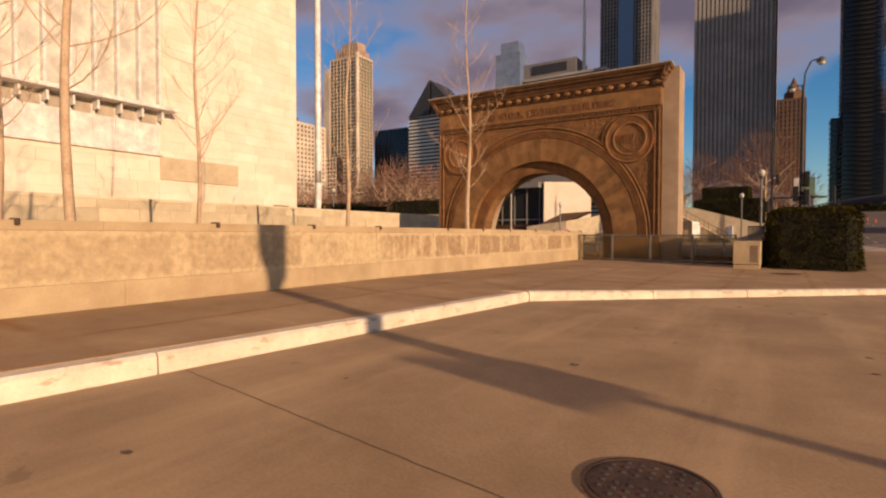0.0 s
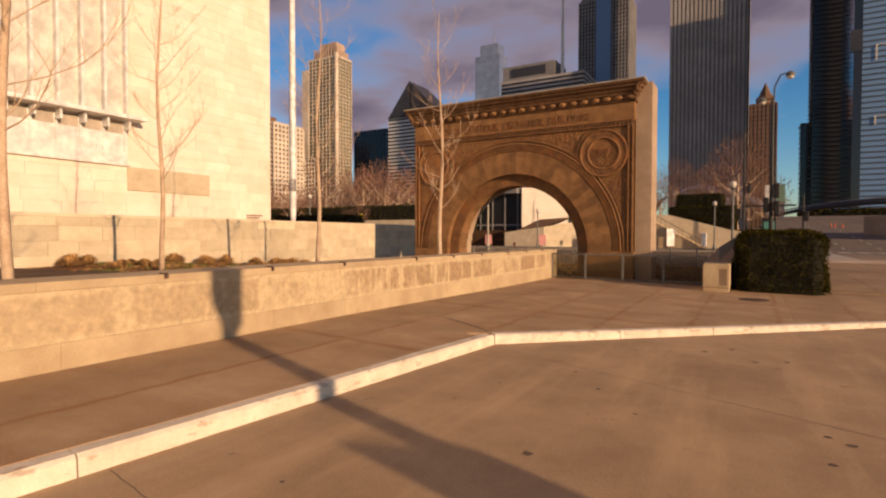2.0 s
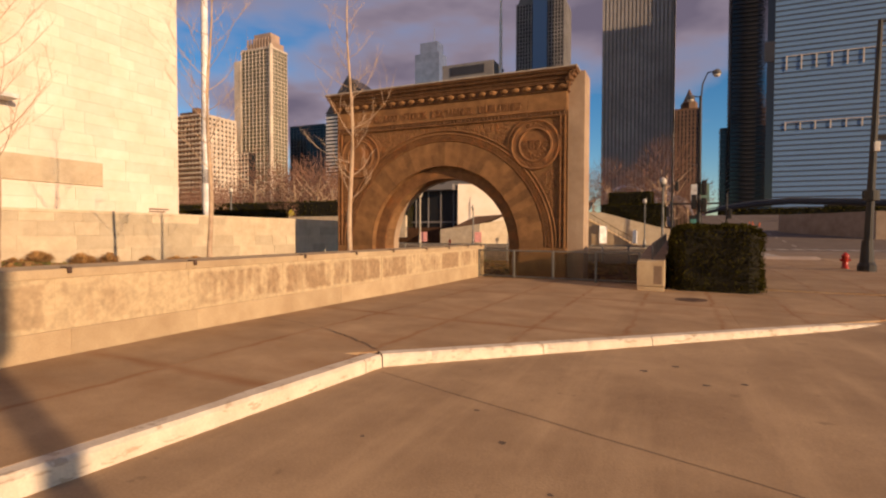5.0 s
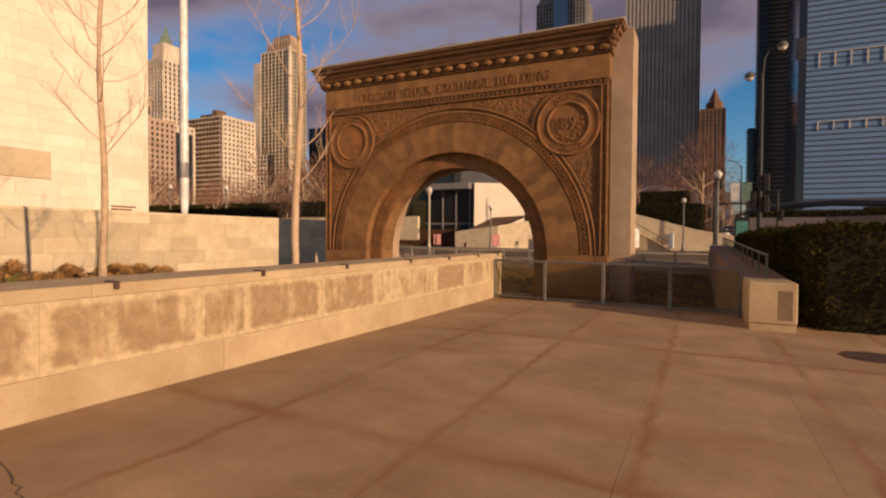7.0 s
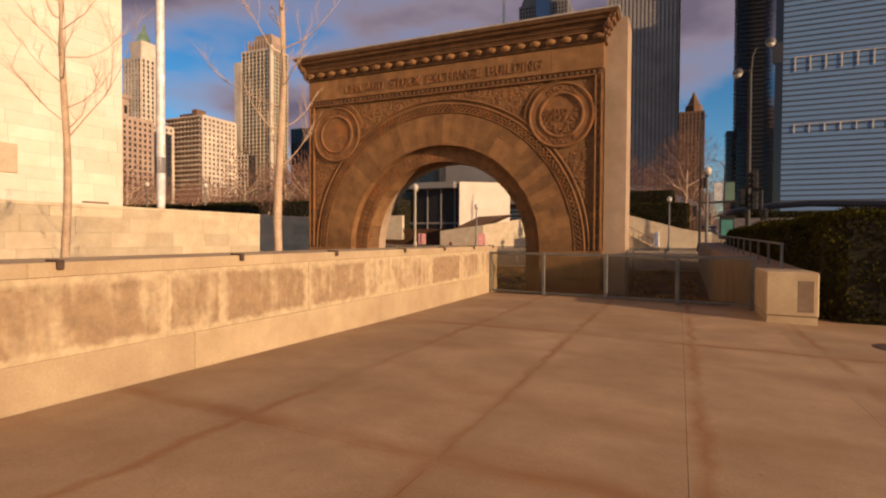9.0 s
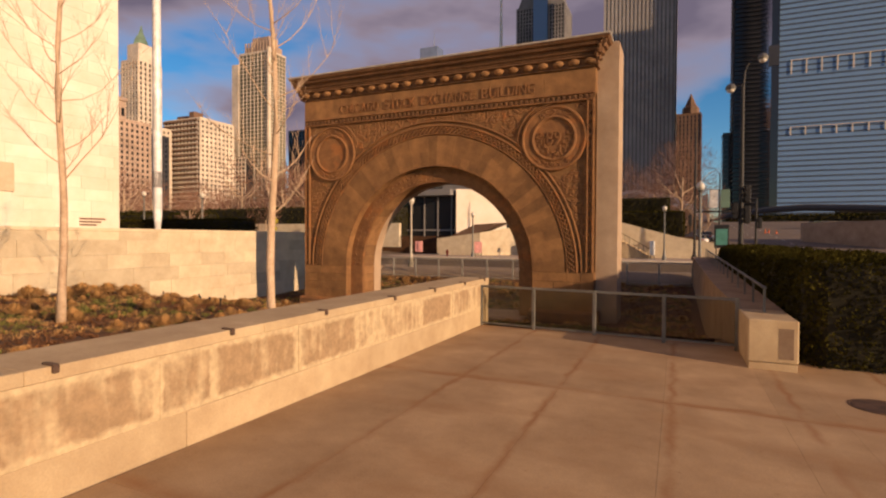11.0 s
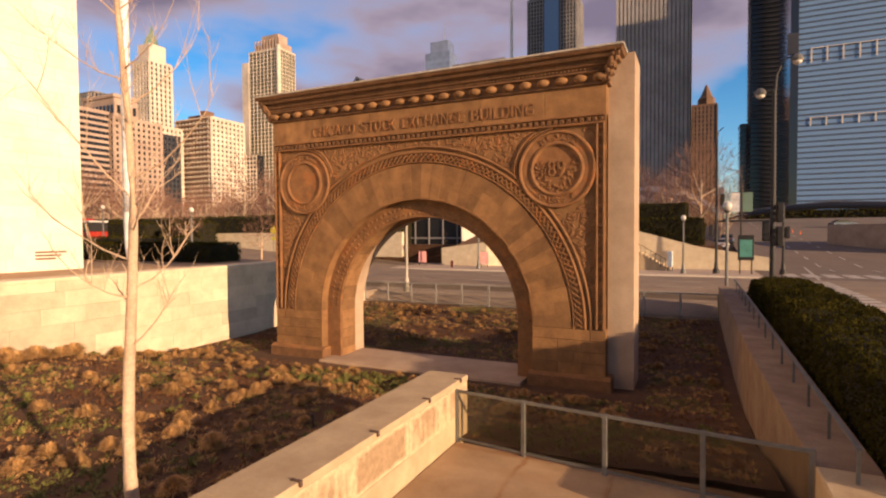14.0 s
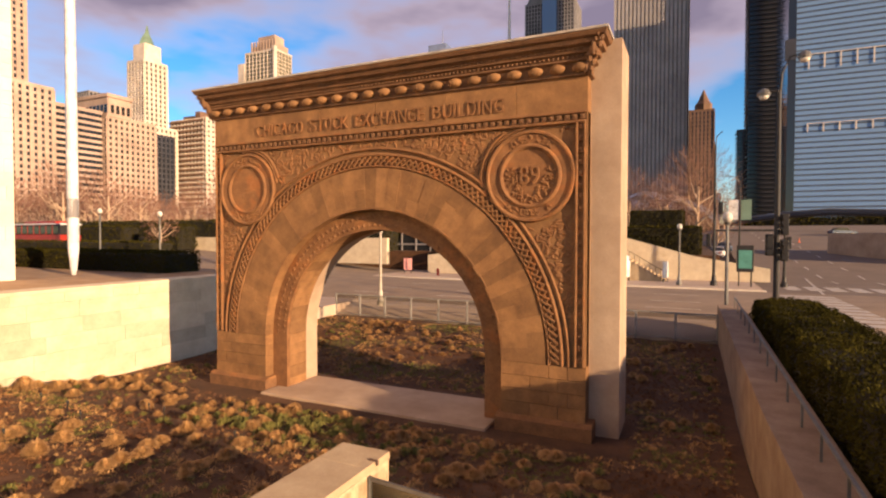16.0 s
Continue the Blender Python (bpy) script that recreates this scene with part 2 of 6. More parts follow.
blotches(ORNAMENT, (1.0, 1.0, 1.0), 1.6, 0.56, 0.66, (0.34, 0.125, 0.035), 0.5)         # rusty orange weathering
BACKING = material("backing_concrete", (0.47, 0.355, 0.25), 0.85, dark=(0.31, 0.22, 0.15), scale=0.8, fine=40, amount=0.5)
SOOTY = material("sooty_terracotta", (0.205, 0.105, 0.048), 0.85, dark=(0.085, 0.043, 0.02), scale=3.0, fine=28, amount=0.9, bump=0.4)
WALK = material("pale_walk", (0.55, 0.44, 0.34), 0.85, dark=(0.42, 0.32, 0.24), scale=0.6, fine=30, amount=0.4)
PALE_STEEL = material("pale_steel", (0.36, 0.35, 0.33), 0.5, 0.3, scale=3, fine=40, amount=0.3)
FLASHING = material("metal_flashing", (0.52, 0.48, 0.42), 0.5, 0.0, scale=2, amount=0.3)
SOIL = material("garden_soil", (0.12, 0.057, 0.026), 1.0, dark=(0.038, 0.021, 0.012), scale=1.2, fine=14, amount=0.9, bump=0.8)
STRAW = material("dry_grass", (0.58, 0.35, 0.14), 1.0, dark=(0.36, 0.205, 0.075), scale=2, fine=20, amount=0.6, island=0.35)
GREEN = material("green_shoots", (0.225, 0.205, 0.05), 0.9, dark=(0.10, 0.105, 0.026), scale=3, fine=20, amount=0.6, island=0.35)
RUST_LEAF = material("brown_leaf_litter", (0.21, 0.095, 0.037), 1.0, dark=(0.11, 0.050, 0.022), scale=3, fine=20, amount=0.6, island=0.25)
HEDGE_LEAF = material("hedge_leaf", (0.056, 0.049, 0.009), 0.95, dark=(0.015, 0.015, 0.004), scale=1.5, fine=12, amount=0.8, island=0.25, spec=0.02)
# twig tone taken near black, so the shade between leaves is in the colour
HEDGE_CORE = material("shaded_twigs", (0.02, 0.018, 0.01), 1.0, scale=4, fine=20)
BARK = material("pale_bark", (0.58, 0.44, 0.31), 0.9, dark=(0.36, 0.25, 0.165), scale=4, fine=30, amount=0.7, bump=0.4)
TWIG = material("far_twigs", (0.27, 0.15, 0.105), 1.0, scale=0.2, fine=3, amount=0.5, bump=0)
STEEL = material("grey_steel", (0.22, 0.22, 0.21), 0.5, 0.6, scale=3, fine=40, amount=0.3)
BLACK = material("black_paint", (0.025, 0.023, 0.022), 0.5, 0.0, scale=3, fine=40, amount=0.4)
IRON = material("rusty_iron", (0.14, 0.083, 0.058), 0.75, 0.3, dark=(0.05, 0.035, 0.03), scale=6, fine=60, amount=0.6)
GLOSS_WHITE = material("gloss_white_paint", (0.94, 0.94, 0.95), 0.3, scale=1.5, fine=30, amount=0.05)
WHITE = material("white_paint", (0.88, 0.87, 0.85), 0.5, scale=1.5, fine=30, amount=0.15)
GLOBE = material("milk_glass", (0.78, 0.74, 0.66), 0.25, scale=1, fine=10, amount=0.1, bump=0)
RED = material("red_paint", (0.42, 0.035, 0.02), 0.35, scale=1, fine=20, amount=0.25, bump=0)
YELLOW = material("yellow_sign", (0.85, 0.75, 0.02), 0.5, scale=2, fine=20, amount=0.1, bump=0)
ORANGE = material("orange_plastic", (0.8, 0.16, 0.03), 0.5, scale=2, fine=20, amount=0.2, bump=0)
TEAL = material("teal_poster", (0.10, 0.32, 0.27), 0.4, scale=1.2, fine=8, amount=0.6, bump=0)
DARK_GLASS = glass_material("dark_glass", (0.02, 0.022, 0.026), 0.1, 1.5)
PANEL_GLASS = clear_glass("fence_glass", (0.80, 0.79, 0.74))
BLUE_GLASS = glass_material("blue_glass", (0.125, 0.235, 0.43), 0.5, 1.5)
GREEN_GLASS = glass_material("green_grey_glass", (0.13, 0.125, 0.085), 0.35, 1.5)
LINE = material("road_paint", (0.55, 0.50, 0.44), 0.8, scale=2, fine=30, amount=0.5)
RUBBER = material("tyre_rubber", (0.02, 0.02, 0.02), 0.9, scale=5, fine=40)
# far towers
GRANITE = material("white_granite", (0.46, 0.43, 0.41), 0.6, scale=0.02, fine=0.3, amount=0.3, bump=0)
CREAM = material("cream_terracotta", (0.74, 0.65, 0.55), 0.8, scale=0.05, fine=0.5, amount=0.4, bump=0)
TAN = material("tan_brick", (0.48, 0.36, 0.29), 0.8, scale=0.05, fine=0.5, amount=0.4, bump=0)
BROWN = material("brown_brick", (0.20, 0.12, 0.08), 0.8, scale=0.05, fine=0.5, amount=0.4, bump=0)
GREY = material("grey_panel", (0.26, 0.25, 0.25), 0.6, scale=0.05, fine=0.5, amount=0.3, bump=0)
CHARCOAL = material("charcoal_panel", (0.05, 0.05, 0.06), 0.4, scale=0.05, fine=0.5, amount=0.3, bump=0)
SLATE = material("slate_blue_panel", (0.062, 0.088, 0.135), 0.5, scale=0.05, fine=0.5, amount=0.5, bump=0)
COPPER = material("green_copper", (0.16, 0.26, 0.20), 0.7, scale=0.2, fine=1, amount=0.4, bump=0)
SILVER = material("silver_panel", (0.62, 0.62, 0.64), 0.3, 0.8, scale=0.05, fine=0.5, amount=0.2, bump=0)


# ---- mesh helpers ----
def box(bm, x0, x1, y0, y1, z0, z1, bevel=0.0):
    g = bmesh.ops.create_cube(bm, size=1.0)
    m = Matrix.LocRotScale(((x0 + x1) / 2, (y0 + y1) / 2, (z0 + z1) / 2), None, (x1 - x0, y1 - y0, z1 - z0))
    bmesh.ops.transform(bm, matrix=m, verts=g["verts"])
    if bevel:
        edges = list({e for v in g["verts"] for e in v.link_edges})
        bmesh.ops.bevel(bm, geom=edges, offset=bevel, segments=1, affect="EDGES", profile=0.5)
    return bm


def boxes(rows, bevel=0.0):
    bm = bmesh.new()
    for r in rows:
        box(bm, *r, bevel=bevel)
    return bm


def fast_boxes(rows):
    """Many plain boxes in one mesh, quickly."""
    v, f = [], []
    for x0, x1, y0, y1, z0, z1 in rows:
        k = len(v)
        v += [(x0, y0, z0), (x1, y0, z0), (x1, y1, z0), (x0, y1, z0), (x0, y0, z1), (x1, y0, z1), (x1, y1, z1), (x0, y1, z1)]
        f += [(k, k + 3, k + 2, k + 1), (k + 4, k + 5, k + 6, k + 7), (k, k + 1, k + 5, k + 4), (k + 1, k + 2, k + 6, k + 5),
              (k + 2, k + 3, k + 7, k + 6), (k + 3, k, k + 4, k + 7)]
    me = bpy.data.meshes.new("boxes")
    me.from_pydata(v, [], f)
    return me


def rod(bm, a, b, r0, r1=None, sides=8):
    a, b = Vector(a), Vector(b)
    r1 = r0 if r1 is None else r1
    d = b - a
    m = Matrix.Translation((a + b) / 2) @ d.to_track_quat("Z", "Y").to_matrix().to_4x4()
    bmesh.ops.create_cone(bm, cap_ends=True, segments=sides, radius1=r0, radius2=r1, depth=d.length, matrix=m)
    return bm


def tube(bm, pts, radii, sides=7):
    rings = []
    pts = [Vector(p) for p in pts]
    for i, p in enumerate(pts):
        d = (pts[min(i + 1, len(pts) - 1)] - pts[max(i - 1, 0)]).normalized()
        q = d.to_track_quat("Z", "Y")
        rings.append([bm.verts.new(p + q @ Vector((radii[i] * math.cos(2 * math.pi * k / sides), radii[i] * math.sin(2 * math.pi * k / sides), 0))) for k in range(sides)])
    for a, b in zip(rings, rings[1:]):
        for k in range(sides):
            bm.faces.new((a[k], a[(k + 1) % sides], b[(k + 1) % sides], b[k]))
    bm.faces.new(rings[-1])
    bm.faces.new(rings[0][::-1])
    return bm


def ball(bm, c, r, sx=1, sy=1, sz=1, seg=12):
    m = Matrix.LocRotScale(c, None, (r * sx, r * sy, r * sz))
    bmesh.ops.create_uvsphere(bm, u_segments=seg, v_segments=seg // 2 + 1, radius=1.0, matrix=m)
    return bm


def lathe(bm, profile, c=(0, 0, 0), sides=16):
    """A turned form from (radius, height) rows."""
    rings = [[bm.verts.new((c[0] + r * math.cos(2 * math.pi * k / sides), c[1] + r * math.sin(2 * math.pi * k / sides), c[2] + z)) for k in range(sides)] for r, z in profile]
    for a, b in zip(rings, rings[1:]):
        for k in range(sides):
            bm.faces.new((a[k], a[(k + 1) % sides], b[(k + 1) % sides], b[k]))
    bm.faces.new(rings[-1])
    bm.faces.new(rings[0][::-1])
    return bm


def prism(bm, outline, lo, hi, axis="z"):
    """An outline pulled along an axis: z takes (x, y) rows, y takes (x, z), x takes (y, z)."""
    def at(a, b, h):
        return {"z": (a, b, h), "y": (a, h, b), "x": (h, a, b)}[axis]
    lower, upper = [bm.verts.new(at(a, b, lo)) for a, b in outline], [bm.verts.new(at(a, b, hi)) for a, b in outline]
    n = len(outline)
    bm.faces.new(lower[::-1])
    bm.faces.new(upper)
    for k in range(n):
        bm.faces.new((lower[k], lower[(k + 1) % n], upper[(k + 1) % n], upper[k]))
    bmesh.ops.recalc_face_normals(bm, faces=bm.faces)
    return bm


def arc_block(bm, cx, cz, r0, r1, a0, a1, y0, y1, steps=1):
    """A wedge of a ring in the x-z plane, from y0 to y1; angles in degrees from +x."""
    grid = []
    for i in range(steps + 1):
        a = radians(a0 + (a1 - a0) * i / steps)
        c, s = math.cos(a), math.sin(a)
        grid.append([bm.verts.new((cx + r * c, y, cz + r * s)) for r, y in ((r0, y0), (r1, y0), (r1, y1), (r0, y1))])
    for g, h in zip(grid, grid[1:]):
        for k in range(4):
            bm.faces.new((g[k], g[(k + 1) % 4], h[(k + 1) % 4], h[k]))
    bm.faces.new(grid[0][::-1])
    bm.faces.new(grid[-1])
    return bm


def mesh_of(bm, name, mat, smooth=False):
    if isinstance(bm, bpy.types.Mesh):
        me = bm
        me.name = name
    else:
        bmesh.ops.recalc_face_normals(bm, faces=bm.faces)
        me = bpy.data.meshes.new(name)
        bm.to_mesh(me)
        bm.free()
    if smooth:
        me.polygons.foreach_set("use_smooth", [True] * len(me.polygons))
    me.materials.clear()
    me.materials.append(mat)
    return me


def part(name, bm, mat, parent, label="", smooth=False, kind=""):
    ob = new(name, mesh_of(bm, name, mat, smooth))
    ob.parent = parent
    return tagged(ob, label, kind=kind)


def thing(name, label, category, at=(0, 0, 0), group="", kind="", turn=0.0):
    ob = new(name)
    ob.matrix_world = pose(*at, 0, 0, turn)
    return tagged(ob, label, category, group, kind)


def solid(name, bm, mat, label, category, group="", kind="", smooth=False):
    return tagged(new(name, mesh_of(bm, name, mat, smooth)), label, category, group, kind)


def piece(name, me, parent, at=(0, 0, 0)):
    ob = new(name, me)
    ob.parent = parent
    ob.location = at
    return ob


# ---- ground, road, pavements ----
def ramp(v, a, b):
    s = min(1.0, max(0.0, (v - a) / (b - a)))
    return s * s * (3 - 2 * s)


def street_level(x, y):
    """The streets beyond: level in the east, climbing to the west."""
    climb = 0.0737 * min(95.0, max(0.0, y - 78)) * ramp(x, 0, 6)
    return -0.02 + 2.9 * ramp(-x, 28, 78) + climb


def garden_level(x, y):
    z = 0.5 - 0.55 * min(1.0, max(0.0, (y - 12.0) / 9.2)) - 0.80 * ramp(y, 20.6, 25.6) - 0.10 * ramp(y, 25, 27.5) + 0.42 * ramp(y, 31, 40.5)
    near = 0.25 + 0.75 * ramp(abs(y - 28.6), 1.0, 4.0)
    return z - 0.08 * (1 - near) + near * (0.10 * noise.noise((x * 0.35, y * 0.35, 2.0)) + 0.05 * noise.noise((x * 1.3, y * 1.3, 7.0)))


def paving_level(x, y):
    """The pavement tips up a little towards the low wall at its near end and falls away to the east."""
    fall = 0.019 * min(7.0, max(0.0, x + 3.7)) * (1 - ramp(y, 19, 26))
    return 0.10 * min(1.0, max(0.0, (-3.7 - x) / 2.8)) * min(1.0, max(0.0, (17 - y) / 9)) - fall


def road_level(x, y):
    """The driveway lies a kerb's height down and meets the pavement flush where the kerb ends."""
    low = -0.155 - 0.009 * min(7.0, max(0.0, x + 3.5)) * ramp(y, 6, 11)
    flush = ramp(x, 2.2, 4.2) * ramp(y, 10.6, 15.0)
    return low + (-0.012 - 0.128 * (1 - ramp(y, 19, 26)) - low) * flush


def sheet(name, xs, ys, level, mat, label, category, kind="structure", smooth=True, keep=None):
    v = [(x, y, level(x, y)) for y in ys for x in xs]
    nx = len(xs)
    f = [(j * nx + i, j * nx + i + 1, (j + 1) * nx + i + 1, (j + 1) * nx + i) for j in range(len(ys) - 1) for i in range(nx - 1)
         if keep is None or keep((xs[i] + xs[i + 1]) / 2, (ys[j] + ys[j + 1]) / 2)]
    me = bpy.data.meshes.new(name)
    me.from_pydata(v, [], f)
    return solid(name, me, mat, label, category, kind=kind, smooth=smooth)


# one sheet of ground out to the horizon, kept under everything else
span = [-2500, -900, -400, -250, -160, -110, -90, -78, -66, -54, -44, -36, -28, -22, -10, 0, 2, 4, 6, 10, 14, 20, 40, 100, 300, 900, 2500]
far = [-2500, -600, -200, -60, -20, 0, 20, 36, 41, 43.3, 60, 66, 78, 90, 104, 120, 140, 173, 200, 400, 900, 2500]
sheet("ground", span, far, lambda x, y: (-1.7 if -40 < x < 60 and y < 42 else street_level(x, y)), ASPHALT, "grey city ground reaching the horizon", "ground")
# the driveway in front, and the avenue to the east
road = sheet("road", [-12, -8] + [-6 + 0.5 * i for i in range(26)] + [8, 12, 20, 40, 70], [-60, -20] + [-6 + 0.5 * i for i in range(46)] + [20, 30, 43.5],
             road_level, ROAD, "worn tan concrete driveway and road", "road", keep=lambda x, y: x > -6.5 and not (x < 2 and y > 14.5) and not (x < 7.5 and y > 20))
bm = bmesh.new()
prism(bm, [(-6.7, -60), (-6.2, -60), (-5.0, -4.5), (-3.7, 8.3), (3.7, 15.45), (8, 22), (8, 43.2), (-0.45, 43.2), (-0.45, 20.2), (-6.7, 20.2)], -0.6, -0.26)
pavement = solid("pavement", bm, PAVING, "tan concrete pavement with joints", "pavement", kind="structure")


# ---- the carved arch ----
CX, SPRING, FACE, BASE = -11.49, 0.85, 27.9, -1.0
arch = thing("stone_arch", "brown carved terracotta entrance arch standing free in a garden bed", "arch", (CX, FACE, BASE))


def arch_part(name, bm, mat, label="", parent=None, smooth=False, kind=""):
    me = mesh_of(bm, name, mat, smooth)
    me.transform(Matrix.Translation((-CX, -FACE, -BASE)))
    ob = new(name, me)
    ob.parent = parent or arch
    return tagged(ob, label, kind=kind)


def ring_wall(x0, x1, z1, r, y0, y1, steps=40):
    """A wall with a round-headed opening right through it."""
    outline = [(x0, BASE - 0.4), (x0, z1), (x1, z1), (x1, BASE - 0.4), (CX + r, BASE - 0.4)]
    outline += [(CX + r * math.cos(math.pi * k / steps), SPRING + r * math.sin(math.pi * k / steps)) for k in range(steps + 1)]
    outline += [(CX - r, BASE - 0.4)]
    return prism(bmesh.new(), outline, y0, y1, "y")


core = arch_part("core", ring_wall(-17.95, -5.03, 8.3, 4.21, FACE + 0.07, 28.38), BROWN_STONE)
arch_part("backing_wall", ring_wall(-18.3, -4.27, 9.27, 3.64, 28.38, 29.95), BACKING, "plain cast concrete backing wall")

# voussoirs of the great ring, some of one long stone and some of two
rnd = random.Random(4)
count = 39
for k in range(count):
    a0, a1 = 180.0 * k / count + 0.008, 180.0 * (k + 1) / count - 0.008
    cut = rnd.choice((None, None, None, 4.62, 4.8, 4.95, 5.05))
    for r0, r1 in ([(4.19, 5.44)] if cut is None else [(4.19, cut - 0.0015), (cut + 0.0015, 5.44)]):
        bm = arc_block(bmesh.new(), CX, SPRING, r0, r1, a0, a1, FACE + rnd.uniform(-0.008, 0.008), FACE + 0.5, 2)
        arch_part("voussoir", bm, BROWN_STONE, parent=core)
# straight courses of the two piers under the springing
for side in (-1, 1):
    z = -0.58
    for c, h in enumerate((0.36, 0.36, 0.36, 0.345)):
        xs = [4.19, 5.0 + 0.5 * (c % 2), 5.75 + 0.25 * (c % 2), 6.46]
        for u0, u1 in zip(xs, xs[1:]):
            x0, x1 = sorted((CX + side * u0, CX + side * u1))
            bm = box(bmesh.new(), x0 + 0.006, x1 - 0.006, FACE + rnd.uniform(-0.008, 0.008), FACE + 0.45, z + 0.006, z + h - 0.006)
            arch_part("pier_stone", bm, BROWN_STONE, parent=core)
        z += h
    x0, x1 = sorted((CX + side * 4.06, CX + side * 6.64))
    bm = box(bmesh.new(), x0, x1, FACE - 0.16, 28.4, BASE - 0.3, -0.66)
    arch_part("plinth", bm, SOOTY, "weathered moulded stone plinth")
    bm = prism(bmesh.new(), [(FACE - 0.16, -0.66), (FACE - 0.03, -0.57), (28.4, -0.57), (28.4, -0.66)], x0 + 0.01, x1 - 0.01, "x")
    arch_part("plinth_cap", bm, ORNAMENT)
# frieze slabs above, plain edge strips at the sides
fx = [-17.95, -15.7, -13.4, -11.3, -9.0, -6.9, -5.03]
for x0, x1 in zip(fx, fx[1:]):
    arch_part("frieze_slab", box(bmesh.new(), x0 + 0.004, x1 - 0.004, FACE + rnd.uniform(-0.004, 0.004), FACE + 0.4, 7.42, 8.29), BROWN_STONE, parent=core)
for side in (-1, 1):
    z = 0.87
    while z < 7.35:
        h = min(rnd.uniform(0.75, 1.15), 7.41 - z)
        x0, x1 = sorted((CX + side * 6.425, CX + side * 6.46))
        arch_part("edge_stone", box(bmesh.new(), x0, x1, FACE + rnd.uniform(-0.004, 0.004), FACE + 0.4, z, z + h - 0.008), BROWN_STONE, parent=core)
        z += h


def ring_moulding(name, r, wide, proud, parent=None, cx=CX, cz=SPRING, a0=0, a1=180, steps=64, mat=None):
    """A half-round roll that follows an arc."""
    pts = [(cx + r * math.cos(radians(a0 + (a1 - a0) * k / steps)), FACE + 0.04, cz + r * math.sin(radians(a0 + (a1 - a0) * k / steps))) for k in range(steps + 1)]
    bm = bmesh.new()
    rings = []
    for k, p in enumerate(pts):
        a = radians(a0 + (a1 - a0) * k / steps)
        rings.append([bm.verts.new((p[0] + math.cos(a) * wide * math.cos(b), p[1] - proud * math.sin(b), p[2] + math.sin(a) * wide * math.cos(b))) for b in (0, 0.55, 1.1, 1.57, 2.04, 2.6, math.pi)])
    for g, h in zip(rings, rings[1:]):
        for i in range(6):
            bm.faces.new((g[i], g[i + 1], h[i + 1], h[i]))
    return arch_part(name, bm, mat or ORNAMENT, smooth=True, parent=parent)


ring_moulding("arch_moulding", 5.50, 0.04, 0.07)
ring_moulding("arch_moulding", 5.84, 0.055, 0.06)
ring_moulding("arch_moulding", 6.02, 0.04, 0.06)
ring_moulding("arch_moulding", 4.24, 0.03, 0.05)
# woven lattice band between two mouldings
v, f = [], []
cells = 92
for k in range(cells):
    for s in (-1, 1):
        a0, a1 = 180.0 * (k + 0.5 - 0.62 * s) / cells, 180.0 * (k + 0.5 + 0.62 * s) / cells
        ends = []
        for a, r in ((a0, 5.54), (a1, 5.78)):
            a = radians(min(179.5, max(0.5, a)))
            ends.append(Vector((CX + r * math.cos(a), 0, SPRING + r * math.sin(a))))
        d = (ends[1] - ends[0]).normalized()
        n = Vector((d.z, 0, -d.x)) * 0.022
        y0, y1 = FACE - 0.03 + 0.012 * s, FACE + 0.08
        k0 = len(v)
        for y in (y0, y1):
            v += [tuple(Vector((0, y, 0)) + q) for q in (ends[0] - n, ends[0] + n, ends[1] + n, ends[1] - n)]
        f += [(k0, k0 + 1, k0 + 2, k0 + 3)] + [(k0 + i, k0 + 4 + i, k0 + 4 + (i + 1) % 4, k0 + (i + 1) % 4) for i in range(4)]
me = bpy.data.meshes.new("lattice")
me.from_pydata(v, [], f)
arch_part("lattice_band", me, ORNAMENT, "woven carved lattice band", kind="stuff")


# side strips of square rosettes, and the beaded band under the frieze
def rosette(bm, x, z, s, y=None):
    y = FACE if y is None else y
    box(bm, x - s, x + s, y - 0.02, y + 0.08, z - s, z + s)
    ball(bm, (x, y - 0.02, z), s * 0.55, 1, 0.55, 1, 8)


for side in (-1, 1):
    bm = bmesh.new()
    for k in range(21):
        rosette(bm, CX + side * 6.295, 1.05 + 0.3 * k, 0.085, FACE + 0.02)
    arch_part("rosette_strip", bm, ORNAMENT, "narrow strip of carved rosettes", kind="stuff")
    for u in (6.395, 6.19):
        x = CX + side * u
        arch_part("upright_moulding", boxes([(x - 0.028, x + 0.028, FACE - 0.05, FACE + 0.1, 0.87, 7.15)], 0.012), ORNAMENT)
bm = bmesh.new()
for k in range(64):
    rosette(bm, CX - 6.34 + 12.68 * k / 63, 7.28, 0.062)
arch_part("frieze_bead_carving", bm, SOOTY, "band of small carved beads under the frieze", kind="stuff")
for z0, z1, d in ((7.36, 7.43, 0.06), (7.12, 7.19, 0.05)):
    arch_part("string_moulding", boxes([(CX - 6.42, CX + 6.42, FACE - d, FACE + 0.1, z0, z1)], 0.015), ORNAMENT)

# medallions: a moulded ring, leaf sprays at its head and foot, a sunk disc
MED_Z = 5.82
def medallion(x, label, deep):
    hub = arch_part("medallion", lathe(bmesh.new(), [(1.22, 0), (1.22, 0.05), (1.19, 0.10), (1.14, 0.10), (1.11, 0.05), (0.86, 0.045), (0.84, 0.08), (0.79, 0.10), (0.75, 0.07), (0.74, 0.03), (0.70, deep), (0.2, deep)], sides=44), ORNAMENT, label)
    hub.data.transform(Matrix.Translation((x - CX, 0.04, MED_Z - BASE)) @ Matrix.Rotation(radians(90), 4, "X") @ Matrix.Translation((CX, FACE, BASE)))
    return hub


